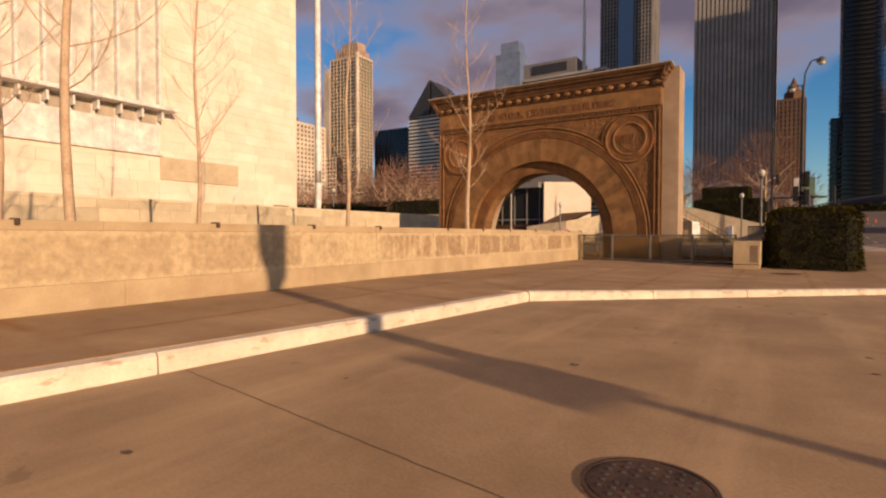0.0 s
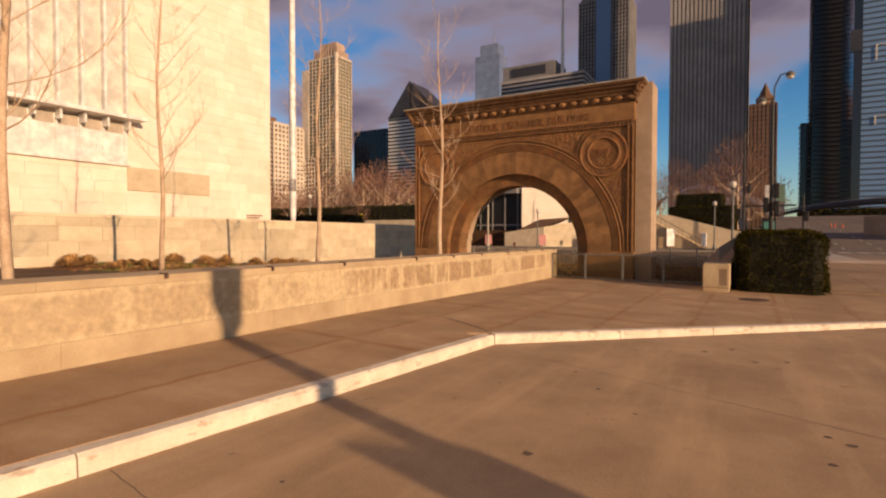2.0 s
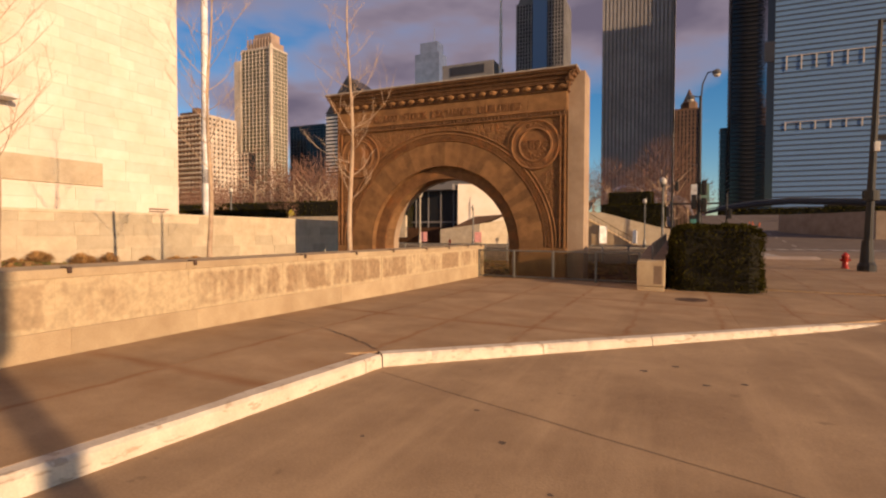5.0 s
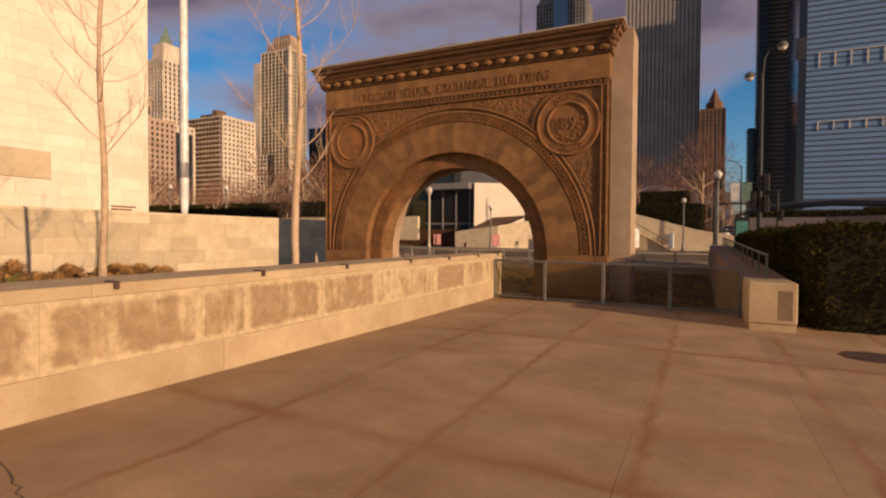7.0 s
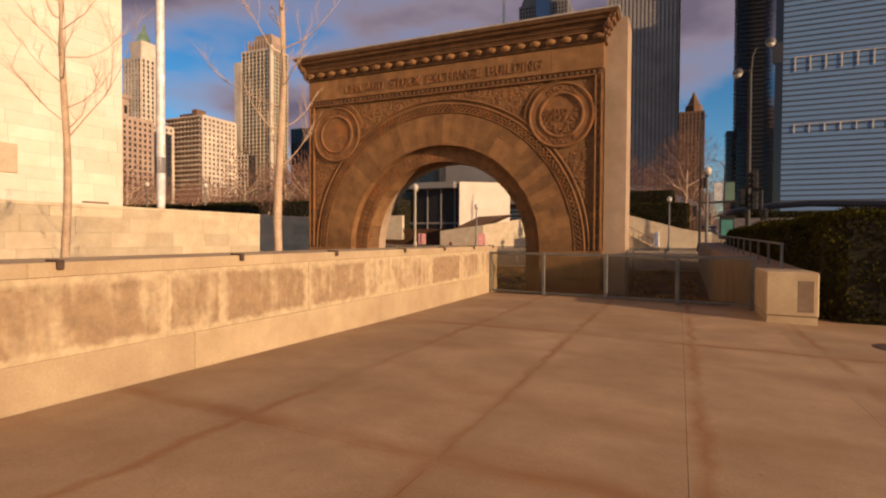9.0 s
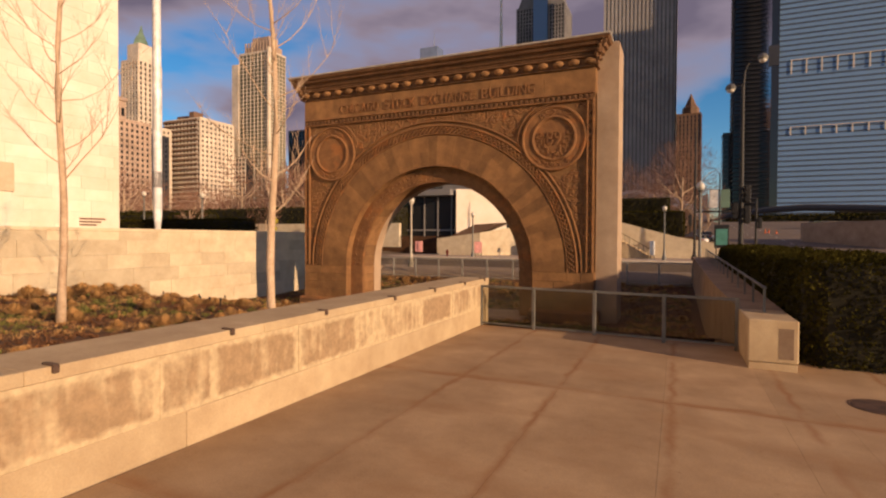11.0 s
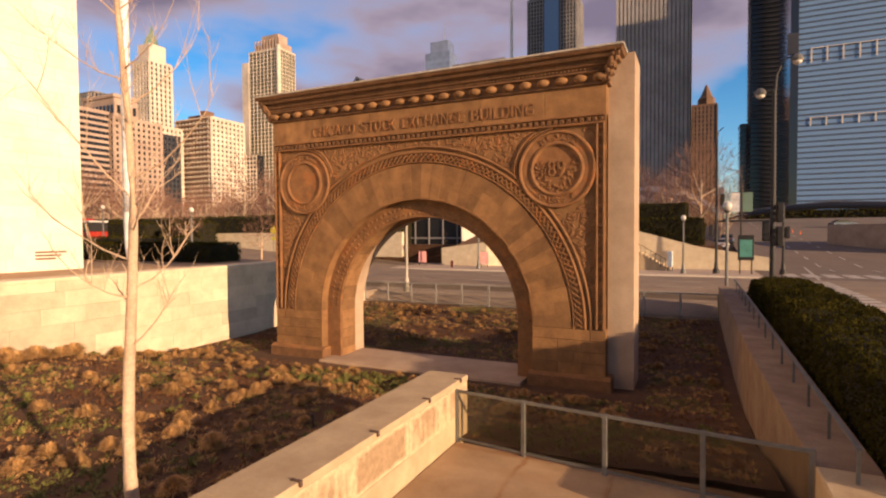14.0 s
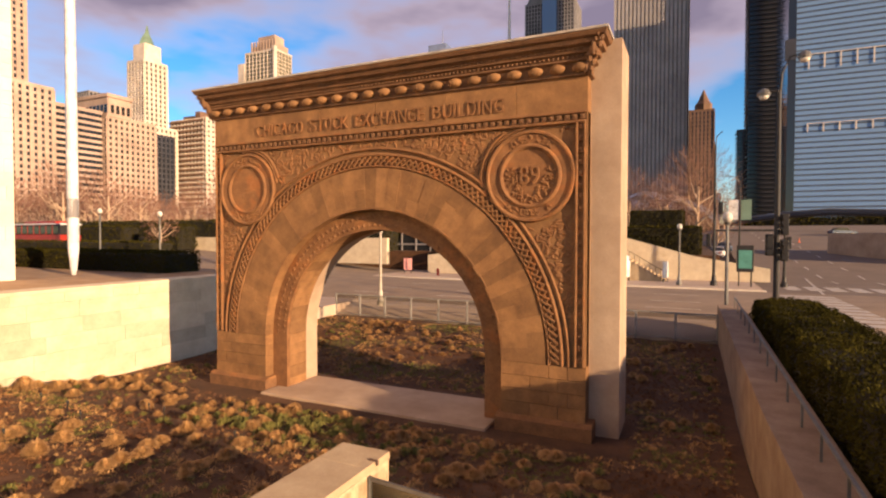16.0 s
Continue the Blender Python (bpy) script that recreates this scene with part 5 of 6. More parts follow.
# garden stair with its walls and railings
def stair():
    ob = thing("garden_stair", "pale stone stair with black railings rising to a park", "stair", (-6, 68, 0.1))
    for k in range(18):
        part("step", boxes([(-2.8 - 0.33 * (k + 1) + 4.2, -2.8 - 0.33 * k + 4.2 + 0.02, -1.2, 1.6, 0, 0.19 * (k + 1))], 0.01), PALE_WALL, ob)
    for y in (-1.25,):
        part("railing", tube(bmesh.new(), [(1.6, y, 0.95), (1.0, y, 1.1), (-4.6, y, 4.4)], [0.03, 0.03, 0.03], 6), BLACK, ob)
        for k in range(12):
            part("baluster", rod(bmesh.new(), (1.0 - 0.46 * k, y, 0.1 + 0.27 * k), (1.0 - 0.46 * k, y, 1.1 + 0.27 * k), 0.018, 0.018, 5), BLACK, ob)
stair()
bm = prism(bmesh.new(), [(-11, 0.1), (4.0, 0.1), (4.0, 1.3), (-2.2, 2.35), (-8.6, 4.15), (-11, 4.3)], 69.8, 70.2, "y")
solid("wall_park", bm, TERRACE_STONE, "sunlit sloping stone wall of the park", "wall", kind="structure")
hedge("hedge", -9.0, -1.6, 72.0, 75.0, 2.4, 5.2, 9000, 0.14, 6, "dark clipped park hedge above the wall")
hedge("hedge", -8.6, -3.2, 76.0, 79.0, 3.0, 7.0, 7000, 0.14, 7, "taller clipped hedge behind another")
solid("park_bank", boxes([(-70, 0, 71, 200, -0.5, 2.4)]), SOIL, "raised park ground behind the wall", "ground", kind="structure")


def notice_board(at, w, h, mat, label, turn=50):
    ob = thing("notice_board", label, "sign", at, turn=turn)
    part("panel", boxes([(-w / 2, w / 2, -0.04, 0.04, 0.35, 0.35 + h)], 0.02), mat, ob)
    for s in (-1, 1):
        part("leg", boxes([(s * w * 0.4 - 0.04, s * w * 0.4 + 0.04, -0.03, 0.03, 0, 0.4)]), BLACK, ob)
notice_board((-4.6, 66.5, 0.1), 0.7, 1.5, WHITE, "sunlit white notice board on the pavement")
notice_board((-8.0, 65.8, 0.1), 1.1, 2.0, WHITE, "large sunlit white notice board")
notice_board((-31.0, 66.0, 0.1), 0.9, 1.3, material("pink_poster", (0.75, 0.36, 0.34), 0.5, scale=2, fine=9, amount=0.4, bump=0), "pink folding sign by an entrance", 20)
notice_board((-23.2, 65.6, 0.1), 0.9, 1.3, bpy.data.materials["pink_poster"], "pink folding sign beside a planter wall", 20)


def bus_shelter_ad(at):
    ob = thing("poster_stand", "black framed stand with a teal poster", "poster stand", at)
    part("frame", boxes([(-0.62, 0.62, -0.12, 0.12, 1.2, 3.4)], 0.03), BLACK, ob)
    part("poster", boxes([(-0.48, 0.48, -0.14, -0.115, 1.5, 3.0)]), TEAL, ob, "teal poster")
    for s in (-1, 1):
        part("leg", boxes([(s * 0.45 - 0.05, s * 0.45 + 0.05, -0.06, 0.06, 0, 1.25)]), BLACK, ob)
bus_shelter_ad((1.55, 64.4, 0.1))


# entrance pavilion seen through the arch
def pavilion():
    ob = thing("entrance_pavilion", "concrete entrance pavilion with dark glazing", "pavilion", (-33, 74, 0.1))
    part("concrete_wall", prism(bmesh.new(), [(3.7, -0.5), (4.5, -2.2), (10.1, 1.6), (8.0, 6.0), (3.7, 6.0)], 0, 8.4), MUSEUM_STONE, ob, "sunlit pale concrete block")
    part("roof_slab", boxes([(-10.5, 4.0, -3, 5, 7.6, 8.4)], 0.03), GREY, ob)
    part("dark_glazing", boxes([(-8.6, 3.9, -1.2, -1.0, 0, 7.6)]), DARK_GLASS, ob)
    for k in range(7):
        part("mullion", boxes([(-8.6 + 2.0 * k, -8.45 + 2.0 * k, -1.35, -1.2, 0, 7.6)]), GREY, ob)
    part("transom", boxes([(-8.6, 3.9, -1.3, -1.2, 3.0, 3.2)]), GREY, ob)
    for x in (-10.2, -9.0):
        part("column", boxes([(x - 0.35, x + 0.35, -2.6, -1.9, 0, 7.6)], 0.03), WHITE, ob, "white column")
    part("planter_wall", prism(bmesh.new(), [(3.6, 0), (9.2, 0), (9.2, 2.7), (3.6, 2.0)], -6.2, -5.8, "y"), TERRACE_STONE, ob, "low concrete planter wall")
    bm = prism(bmesh.new(), [(9.22, -6.2), (13.6, -3.0), (13.3, -2.7), (9.22, -5.7)], 0, 3.3)
    for p in bm.verts:
        if p.co.z > 1:
            p.co.z = 2.7 + 0.2 * (p.co.x - 9.2)
    part("side_wall", bm, TERRACE_STONE, ob, "sunlit sloping side wall")
    part("tiled_slope", prism(bmesh.new(), [(5.0, 2.2), (9.2, 2.75), (12.0, 3.9), (8.4, 3.7)], -5.7, -3.4, "y"), BROWN, ob, "brown sloping roof")
    part("upper_block", boxes([(-2, 12, 8, 20, 6, 13.5)], 0.05), GREY, ob, "grey upper block")
    part("upper_window", boxes([(-8, -2, 6, 8, 8.4, 13)], 0.05), DARK_GLASS, ob)
pavilion()
def band_shell():
    ob = thing("band_shell", "curling silvery steel panels of a band shell", "band shell", (-12, 190, 0))
    for k, (x, z, r, a0, a1, t) in enumerate(((-9, 7, 8.5, 40, 150, -12), (-3, 8, 9.5, 30, 140, 8), (4, 7, 9.0, 45, 165, -5), (9, 6, 7.5, 20, 130, 14), (0, 4, 6.5, 30, 160, 3))):
        bm = arc_block(bmesh.new(), 0, 0, r - 0.35, r, a0, a1, -3.5, 3.5, 14)
        bmesh.ops.transform(bm, matrix=pose(x, -2.0 * k, z, 12 + 3 * k, t, 6 * k - 12), verts=bm.verts)
        part("steel_panel", bm, SILVER, ob, smooth=False)
band_shell()


# low bridge that winds over the avenue, and the sunken ramp
def bridge():
    ob = thing("winding_bridge", "low winding steel-clad footbridge over the avenue", "bridge", (20, 150, 0))
    pts = [Vector((-16, 10, 6.6)), Vector((-10, 6, 8.0)), Vector((-3, 2, 8.9)), Vector((4, 0, 9.3)), Vector((14, -3, 8.8)), Vector((26, -8, 7.8)), Vector((44, -16, 6.5))]
    part("deck_shell", tube(bmesh.new(), pts, [0.35, 0.5, 0.6, 0.65, 0.65, 0.6, 0.5], 8), CHARCOAL, ob, smooth=True)
    part("parapet", tube(bmesh.new(), [p + Vector((0, -0.3, 0.75)) for p in pts], [0.16] * 7, 6), GREY, ob, smooth=True)
    p = pts[5]
    part("pier", boxes([(p.x - 0.8, p.x + 0.8, p.y - 0.8, p.y + 0.8, 0, p.z)], 0.1), BACKING, ob)
bridge()
wall_ramp = solid("wall_ramp", prism(bmesh.new(), [(14.9, 104), (24, 90.5), (90, 86), (90, 110)], -0.2, 4.7), BACKING, "pale concrete ramp wall beside the avenue", "wall", kind="structure")
hedge("hedge", 13, 62, 204, 209, 6.6, 9.6, 5000, 0.6, 18, "dark far planting beyond the footbridge", 0.7)
hedge("hedge", 50, 150, 236, 242, 3, 12.5, 7000, 0.7, 15, "dark far thicket beyond the avenue", 0.8)


def cone(at):
    ob = thing("traffic_cone", "orange traffic cone on the avenue", "traffic cone", at)
    part("base_plate", boxes([(-0.2, 0.2, -0.2, 0.2, 0, 0.04)]), ORANGE, ob)
    part("cone_body", rod(bmesh.new(), (0, 0, 0.04), (0, 0, 0.75), 0.15, 0.03, 10), ORANGE, ob)
for x, y in ((12.9, 124), (13.6, 125), (14.4, 122)):
    cone((x, y, street_level(x, y)))


def bus(at, turn):
    ob = thing("trolley_bus", "red and white sightseeing bus on the street", "bus", at, turn=turn)
    part("body", boxes([(-4.8, 4.8, -1.2, 1.2, 0.45, 1.45)], 0.08), RED, ob)
    part("upper_body", boxes([(-4.75, 4.75, -1.17, 1.17, 1.45, 2.6)], 0.05), BLACK, ob)
    part("roof", boxes([(-4.9, 4.9, -1.27, 1.27, 2.6, 2.82)], 0.09), WHITE, ob, "white roof")
    part("roof_box", boxes([(-3.0, 3.6, -0.7, 0.7, 2.82, 3.1)], 0.08), RED, ob)
    for k in range(7):
        for s in (-1, 1):
            part("window", boxes([(-4.4 + 1.28 * k, -3.3 + 1.28 * k, s * 1.19 - 0.02, s * 1.19 + 0.02, 1.55, 2.45)], 0.01), DARK_GLASS, ob)
            part("window_post", boxes([(-3.25 + 1.28 * k, -3.17 + 1.28 * k, s * 1.2 - 0.03, s * 1.2 + 0.03, 1.45, 2.6)]), RED, ob)
    for x in (-3.2, 3.2):
        for s in (-1, 1):
            w = part("wheel", rod(bmesh.new(), (x, s * 1.02, 0.46), (x, s * 1.24, 0.46), 0.46, 0.46, 16), RUBBER, ob)
            part("hub", rod(bmesh.new(), (x, s * 1.24, 0.46), (x, s * 1.27, 0.46), 0.22, 0.2, 12), SILVER, w)
    part("windscreen", boxes([(4.76, 4.83, -1.0, 1.0, 1.4, 2.5)], 0.02), DARK_GLASS, ob)
bus((-75.3, 53.5, street_level(-75.3, 53.5)), 180)


# low walls, planting and bare trees of the park to the west
solid("wall_park_west", boxes([(-140, -34, 66.5, 67, 1.0, 4.0)]), TERRACE_STONE, "low pale park wall along the climbing street", "wall", kind="structure")
hedge("hedge", -120, -36, 69, 73, 2.4, 6.4, 16000, 0.22, 12, "long clipped park hedge behind a wall", 0.25)
hedge("hedge", -110, -48, 47.5, 50, 2.0, 3.6, 9000, 0.16, 13, "low hedge beside the climbing street", 0.15)
for x0, x1 in ((-104, -97), (-93.5, -88), (-84, -74.5), (-70, -63)):
    hedge("hedge", x0, x1, 62.5, 65.5, 2.6, 5.6, 2600, 0.2, int(-x0), "clipped olive park hedge lit by the sun", 0.2, 0.5)
rf = random.Random(70)
def far_tree(x, y, z, tall, seed):
    r = random.Random(seed)
    ob = thing("park_tree", "bare reddish winter tree in the park", "tree", (x, y, z), group="bare park trees")
    part("trunk", tube(bmesh.new(), [(0, 0, -0.2), (0, 0.1, tall * 0.3), (0.1, 0, tall * 0.6)], [tall * 0.022, tall * 0.017, tall * 0.008], 6), BARK, ob)
    near = y < 130 and x > -20
    for k in range(7):
        a, up = 0.9 * k + r.uniform(-0.3, 0.3), r.uniform(0.5, 0.9)
        h = tall * r.uniform(0.22, 0.5)
        q = Vector((math.cos(a), math.sin(a), up)) * tall * r.uniform(0.2, 0.3)
        part("limb", tube(bmesh.new(), [(0, 0, h), tuple(Vector((0, 0, h)) + q * 0.5), tuple(Vector((0, 0, h)) + q + Vector((0, 0, tall * 0.06)))], [tall * 0.008, tall * 0.006, tall * 0.002], 5), BARK, ob)
    v, f = [], []
    for k in range(2200 if near else 420):
        a, c, b = r.uniform(0, 6.283), r.uniform(-1, 1), r.random() ** 0.45
        q = math.sqrt(1 - c * c)
        d = Vector((q * math.cos(a), q * math.sin(a), c))
        p = Vector((d.x * tall * 0.33 * b, d.y * tall * 0.33 * b, tall * (0.62 + 0.36 * d.z * b)))
        e = (d * 0.8 + Vector((r.uniform(-0.7, 0.7), r.uniform(-0.7, 0.7), r.uniform(0.1, 1.0)))).normalized() * tall * r.uniform(0.05, 0.13)
        n = e.cross(Vector((r.uniform(-1, 1), r.uniform(-1, 1), 0.2))).normalized() * tall * (0.0013 if near else 0.004)
        i = len(v)
        v += [tuple(p - n), tuple(p + n), tuple(p + e)]
        f.append((i, i + 1, i + 2))
    me = bpy.data.meshes.new("twigs")
    me.from_pydata(v, [], f)
    part("crown", me, TWIG, ob, kind="stuff")
for k in range(190):
    d = rf.uniform(90, 300)
    a = radians(rf.uniform(30, 68))
    x, y = -2 - d * math.sin(a), 10 + d * math.cos(a)
    if y < 75:
        continue
    far_tree(x, y, 2.4 if y < 200 and x > -70 else street_level(x, y), rf.uniform(11, 15) + d * 0.01, 700 + k)
for k, (x, y, t) in enumerate(((-1.8, 84, 13.0), (-5.5, 92, 10.5), (-9.5, 84, 10.5), (1.5, 110, 11), (-6, 120, 11), (-14, 100, 10), (4, 140, 12), (-1, 165, 12), (-45, 55, 5.5), (-58, 56, 6), (-30, 78, 7))):
    far_tree(x, y, 2.4 if y > 75 and x < 0 else street_level(x, y), t, 900 + k)


# ---- far city ----
def tower(name, label, x0, x1, y0, y1, h, glass, skin, bay=4.0, floor=4.0, pier=1.6, band=1.6, proud=0.5, base=0.0, crown=None, faces="sew"):
    """A tower block: a glazed core behind a grid of real piers and floor bands, with a roof slab."""
    ob = thing(name, label, "tower", ((x0 + x1) / 2, (y0 + y1) / 2, base), group="city towers")
    cx, cy = (x0 + x1) / 2, (y0 + y1) / 2
    a, b, hh = (x1 - x0) / 2, (y1 - y0) / 2, h - base
    part("glazing", fast_boxes([(-a, a, -b, b, 0, hh)]), glass, ob)
    rows = []
    if pier:
        n = max(2, round(2 * a / bay))
        for k in range(n + 1):
            x = -a + 2 * a * k / n
            rows.append((x - pier / 2, x + pier / 2, -b - proud, -b + 0.1, 0, hh))
        n = max(2, round(2 * b / bay))
        for k in range(n + 1):
            y = -b + 2 * b * k / n
            rows.append((a - 0.1, a + proud, y - pier / 2, y + pier / 2, 0, hh))
        part("pier_rank", fast_boxes(rows), skin, ob, kind="stuff")
    if band:
        rows = []
        n = max(2, round(hh / floor))
        for k in range(n + 1):
            z = hh * k / n
            rows.append((-a - proud * 0.9, a + proud * 0.9, -b - proud * 0.9, b, z - band / 2, z + band / 2))
        part("floor_banding", fast_boxes(rows), skin, ob, kind="stuff")
    part("roof", fast_boxes([(-a - proud, a + proud, -b - proud, b + proud, hh, hh + 1.5)]), skin, ob)
    return ob


def crown_part(ob, name, bm, mat, label="", kind=""):
    """A part given in world coordinates, put under a tower."""
    me = mesh_of(bm, name, mat)
    me.transform(Matrix.Translation(-ob.location))
    p = new(name, me)
    p.parent = ob
    return tagged(p, label, kind=kind)


tower("ribbed_tower", "tall pale granite tower with close vertical ribs", -63, -5.3, 500, 558, 346, GREY, GRANITE, 3.2, 4, 2.0, 0, 1.0)
ob = tower("broad_tower", "broad pale tower with ribbon windows and a mast", -236, -147, 530, 575, 165, DARK_GLASS, GRANITE, 3.0, 4.2, 0.0, 2.0, 0.6)
crown_part(ob, "penthouse", boxes([(-236, -178, 534, 570, 166, 183)]), GREY, "dark plant storey on the roof")
crown_part(ob, "sign_panel", boxes([(-226, -188, 533.2, 534.2, 171, 180)]), CHARCOAL, "plain dark sign panel")
crown_part(ob, "mast", rod(rod(bmesh.new(), (-172, 540, 166), (-172, 540, 225), 1.9, 1.6, 8), (-172, 540, 225), (-172, 540, 290), 1.4, 0.6, 8), WHITE, "white radio mast")
ob = tower("chevron_tower", "grey granite tower with a blue glass centre", -172, -118.6, 600, 640, 262, DARK_GLASS, GREY, 3.4, 4.2, 1.5, 0.8, 0.8)
crown_part(ob, "glass_centre", boxes([(-153, -137, 598.2, 600, 0, 285)]), BLUE_GLASS)
bm = prism(bmesh.new(), [(-172, 262), (-118.6, 262), (-126, 285), (-145, 305), (-164, 285)], 602, 638, "y")
crown_part(ob, "stepped_top", bm, GREY)
ob = tower("silver_tower", "slim silvery glass tower far away", -551, -491, 1090, 1130, 405, SILVER, SILVER, 12, 12, 0, 1.0, 0.5)
crown_part(ob, "upper_block", boxes([(-540, -497, 1094, 1126, 405, 432)]), SILVER)
crown_part(ob, "spire", rod(bmesh.new(), (-512, 1110, 432), (-512, 1110, 470), 1.5, 0.4, 6), SILVER)
ob = tower("sliced_tower", "white banded tower with a sliced diamond top", -371, -308, 510, 550, 138, DARK_GLASS, WHITE, 4, 4.0, 0.0, 2.1, 0.5)
for x0, x1, xp, xq in ((-371, -341, -371, -341.5), (-338.5, -308, -338, -308)):
    if x0 < -350:
        outline = [(x0, 138), (x1, 138), (x1, 178)]
    else:
        outline = [(x0, 138), (x1, 138), (x1, 146), (x0, 176)]
    crown_part(ob, "slanted_top", prism(bmesh.new(), outline, 508, 549, "y"), CHARCOAL, "slanted dark glass roof")
tower("dark_tower", "dark glass office tower", -448, -397, 540, 580, 134, DARK_GLASS, CHARCOAL, 5, 4, 0.8, 0.5, 0.4)
ob = tower("balcony_tower", "tall tan residential tower with white end piers", -388, -352, 398, 420, 176, GREEN_GLASS, CREAM, 4.4, 3.6, 0.4, 0.5, 0.6)
crown_part(ob, "end_pier", fast_boxes([(-397, -389, 397, 419, 0, 168), (-353.5, -351.5, 396.5, 400, 0, 180)]), CREAM, "white end piers")
crown_part(ob, "crown", fast_boxes([(-384, -354, 402, 418, 176, 184), (-378, -358, 404, 417, 184, 193)] + [(-384 + 3.6 * k, -382.8 + 3.6 * k, 400.6, 402, 172, 188) for k in range(9)]), TAN)
crown_part(ob, "podium", fast_boxes([(-400, -372, 388, 398, 0, 78)]), DARK_GLASS, "glass podium")
crown_part(ob, "podium_grid", fast_boxes([(-401, -372, 387.4, 388, 4 * k, 4 * k + 1.2) for k in range(20)] + [(-400 + 4 * k, -399.2 + 4 * k, 387.3, 388, 0, 78) for k in range(8)]), CREAM, kind="stuff")
ob = tower("cream_block", "cream office block with punched windows", -429, -385, 349, 386, 106, DARK_GLASS, CREAM, 4.6, 4.3, 2.4, 2.1, 0.5)
# brown bands paint the south side darker, as the less sunlit face
crown_part(ob, "brown_front", fast_boxes([(-430, -388, 347.6, 348.4, 4.3 * k + 1.1, 4.3 * k + 3.0) for k in range(25)]), BROWN, kind="stuff")
crown_part(ob, "roof_plant", boxes([(-422, -408, 356, 370, 106, 112), (-402, -396, 352, 362, 106, 114)]), BROWN)
ob = tower("pyramid_tower", "slim cream tower with a green copper pyramid", -441, -420.5, 317, 338, 152, DARK_GLASS, CREAM, 4.1, 4.2, 2.3, 1.3, 0.5)
crown_part(ob, "upper_stage", boxes([(-438.5, -423, 319.5, 335.5, 153, 168)], 0.8), CREAM)
bm = lathe(bmesh.new(), [(7.5, 168), (6.0, 173), (2.2, 179), (0.3, 186)], (-430.7, 327.5, 0), 4)
crown_part(ob, "pyramid_roof", bm, COPPER, "green copper pyramid roof")
tower("setback_block", "cream office block with punched windows below a slim tower", -447, -415, 310, 343, 96, DARK_GLASS, CREAM, 4.2, 4.2, 2.3, 1.7, 0.5)
tower("narrow_block", "dark narrow block between paler fronts", -415, -392, 303, 322, 84, DARK_GLASS, CHARCOAL, 4.0, 4.2, 1.6, 1.2, 0.5)
ob = tower("gabled_block", "ornate tan masonry block with a taller front", -425, -385, 262, 300, 90, DARK_GLASS, TAN, 4.4, 4.2, 2.3, 1.9, 0.5)
crown_part(ob, "front_stage", boxes([(-420, -384, 262, 280, 90, 106), (-421, -383, 261, 281, 104, 107)], 0.5), TAN)
crown_part(ob, "front_glazing", fast_boxes([(-383.9, -383.5, 264 + 4 * k, 266.2 + 4 * k, 93, 99) for k in range(4)] + [(-418 + 4.4 * k, -415.6 + 4.4 * k, 261.5, 261.9, 93, 99) for k in range(8)]), DARK_GLASS, kind="stuff")
tower("banded_block", "brown banded office block", -425, -388, 229, 260, 92, DARK_GLASS, TAN, 6, 4.2, 0, 1.9, 0.5)
ob = tower("masonry_block", "tan masonry block with arched top storeys", -430, -385, 196, 226, 100, DARK_GLASS, TAN, 4.4, 4.2, 2.5, 1.6, 0.6)
tower("upper_shaft", "tall tan masonry shaft behind the street front", -440, -398, 188, 217, 185, DARK_GLASS, TAN, 4.4, 4.2, 2.5, 1.6, 0.6)
ob = tower("sloping_block", "dark block with a sloping roof", -560, -500, 270, 300, 100, DARK_GLASS, CHARCOAL, 6, 5, 0.6, 0.6, 0.3)
crown_part(ob, "sloping_roof", prism(bmesh.new(), [(-560, 100), (-500, 100), (-560, 134)], 270, 300, "y"), CHARCOAL)
tower("finned_block", "grey finned office tower", -600, -565, 360, 385, 152, DARK_GLASS, GREY, 4, 4, 1.6, 0, 0.6)
ob = tower("spired_tower", "brown brick tower with a small pointed turret", -6, 18, 600, 625, 128, DARK_GLASS, BROWN, 3.4, 4.2, 2.2, 0.8, 0.5)
crown_part(ob, "turret", lathe(bmesh.new(), [(8, 128), (8, 136), (5.5, 139), (0.4, 151)], (9, 610, 0), 8), BROWN)
tower("black_tower", "black glass slab tower", 31.5, 44, 500, 520, 88, DARK_GLASS, CHARCOAL, 4, 4, 0.8, 0.6, 0.3)
tower("wavy_tower", "dark tower with balconied floors", 37, 62, 480, 505, 260, DARK_GLASS, CHARCOAL, 6, 3.4, 0, 0.9, 1.1)
ob = tower("blue_tower", "wide blue glass office slab with floor lines", 52, 215, 380, 425, 235, BLUE_GLASS, SLATE, 80, 3.1, 0, 0.85, 0.25, base=18)
crown_part(ob, "window_mark_rank", fast_boxes([(58 + 7.5 * k, 58.6 + 7.5 * k, 379.3, 379.6, z0, z1) for k in range(21) for z0, z1 in ((100, 108.5), (64, 69))]
           + [(58.6 + 7.5 * k, 65.5 + 7.5 * k, 379.4, 379.6, z, z + 0.35) for k in range(20) for z in (108.1, 68.7)]), CREAM, "rows of pale window marks", "stuff")
crown_part(ob, "corner_pier", boxes([(48, 52, 379, 425, 18, 235)]), DARK_GLASS)
crown_part(ob, "plant_vent", boxes([(46.5, 52, 378.6, 380, 106, 118)]), CHARCOAL)
crown_part(ob, "podium", boxes([(40, 260, 384, 425, 0, 18)]), BLUE_GLASS)
for n, x0, x1, y, h in (("far_block", 20, 34, 800, 60), ("far_block", -2, 16, 900, 42)):
    tower(n, "pale distant office block", x0, x1, y, y + 30, h, BLUE_GLASS, GREY, 4, 4, 0.8, 1.0, 0.4)


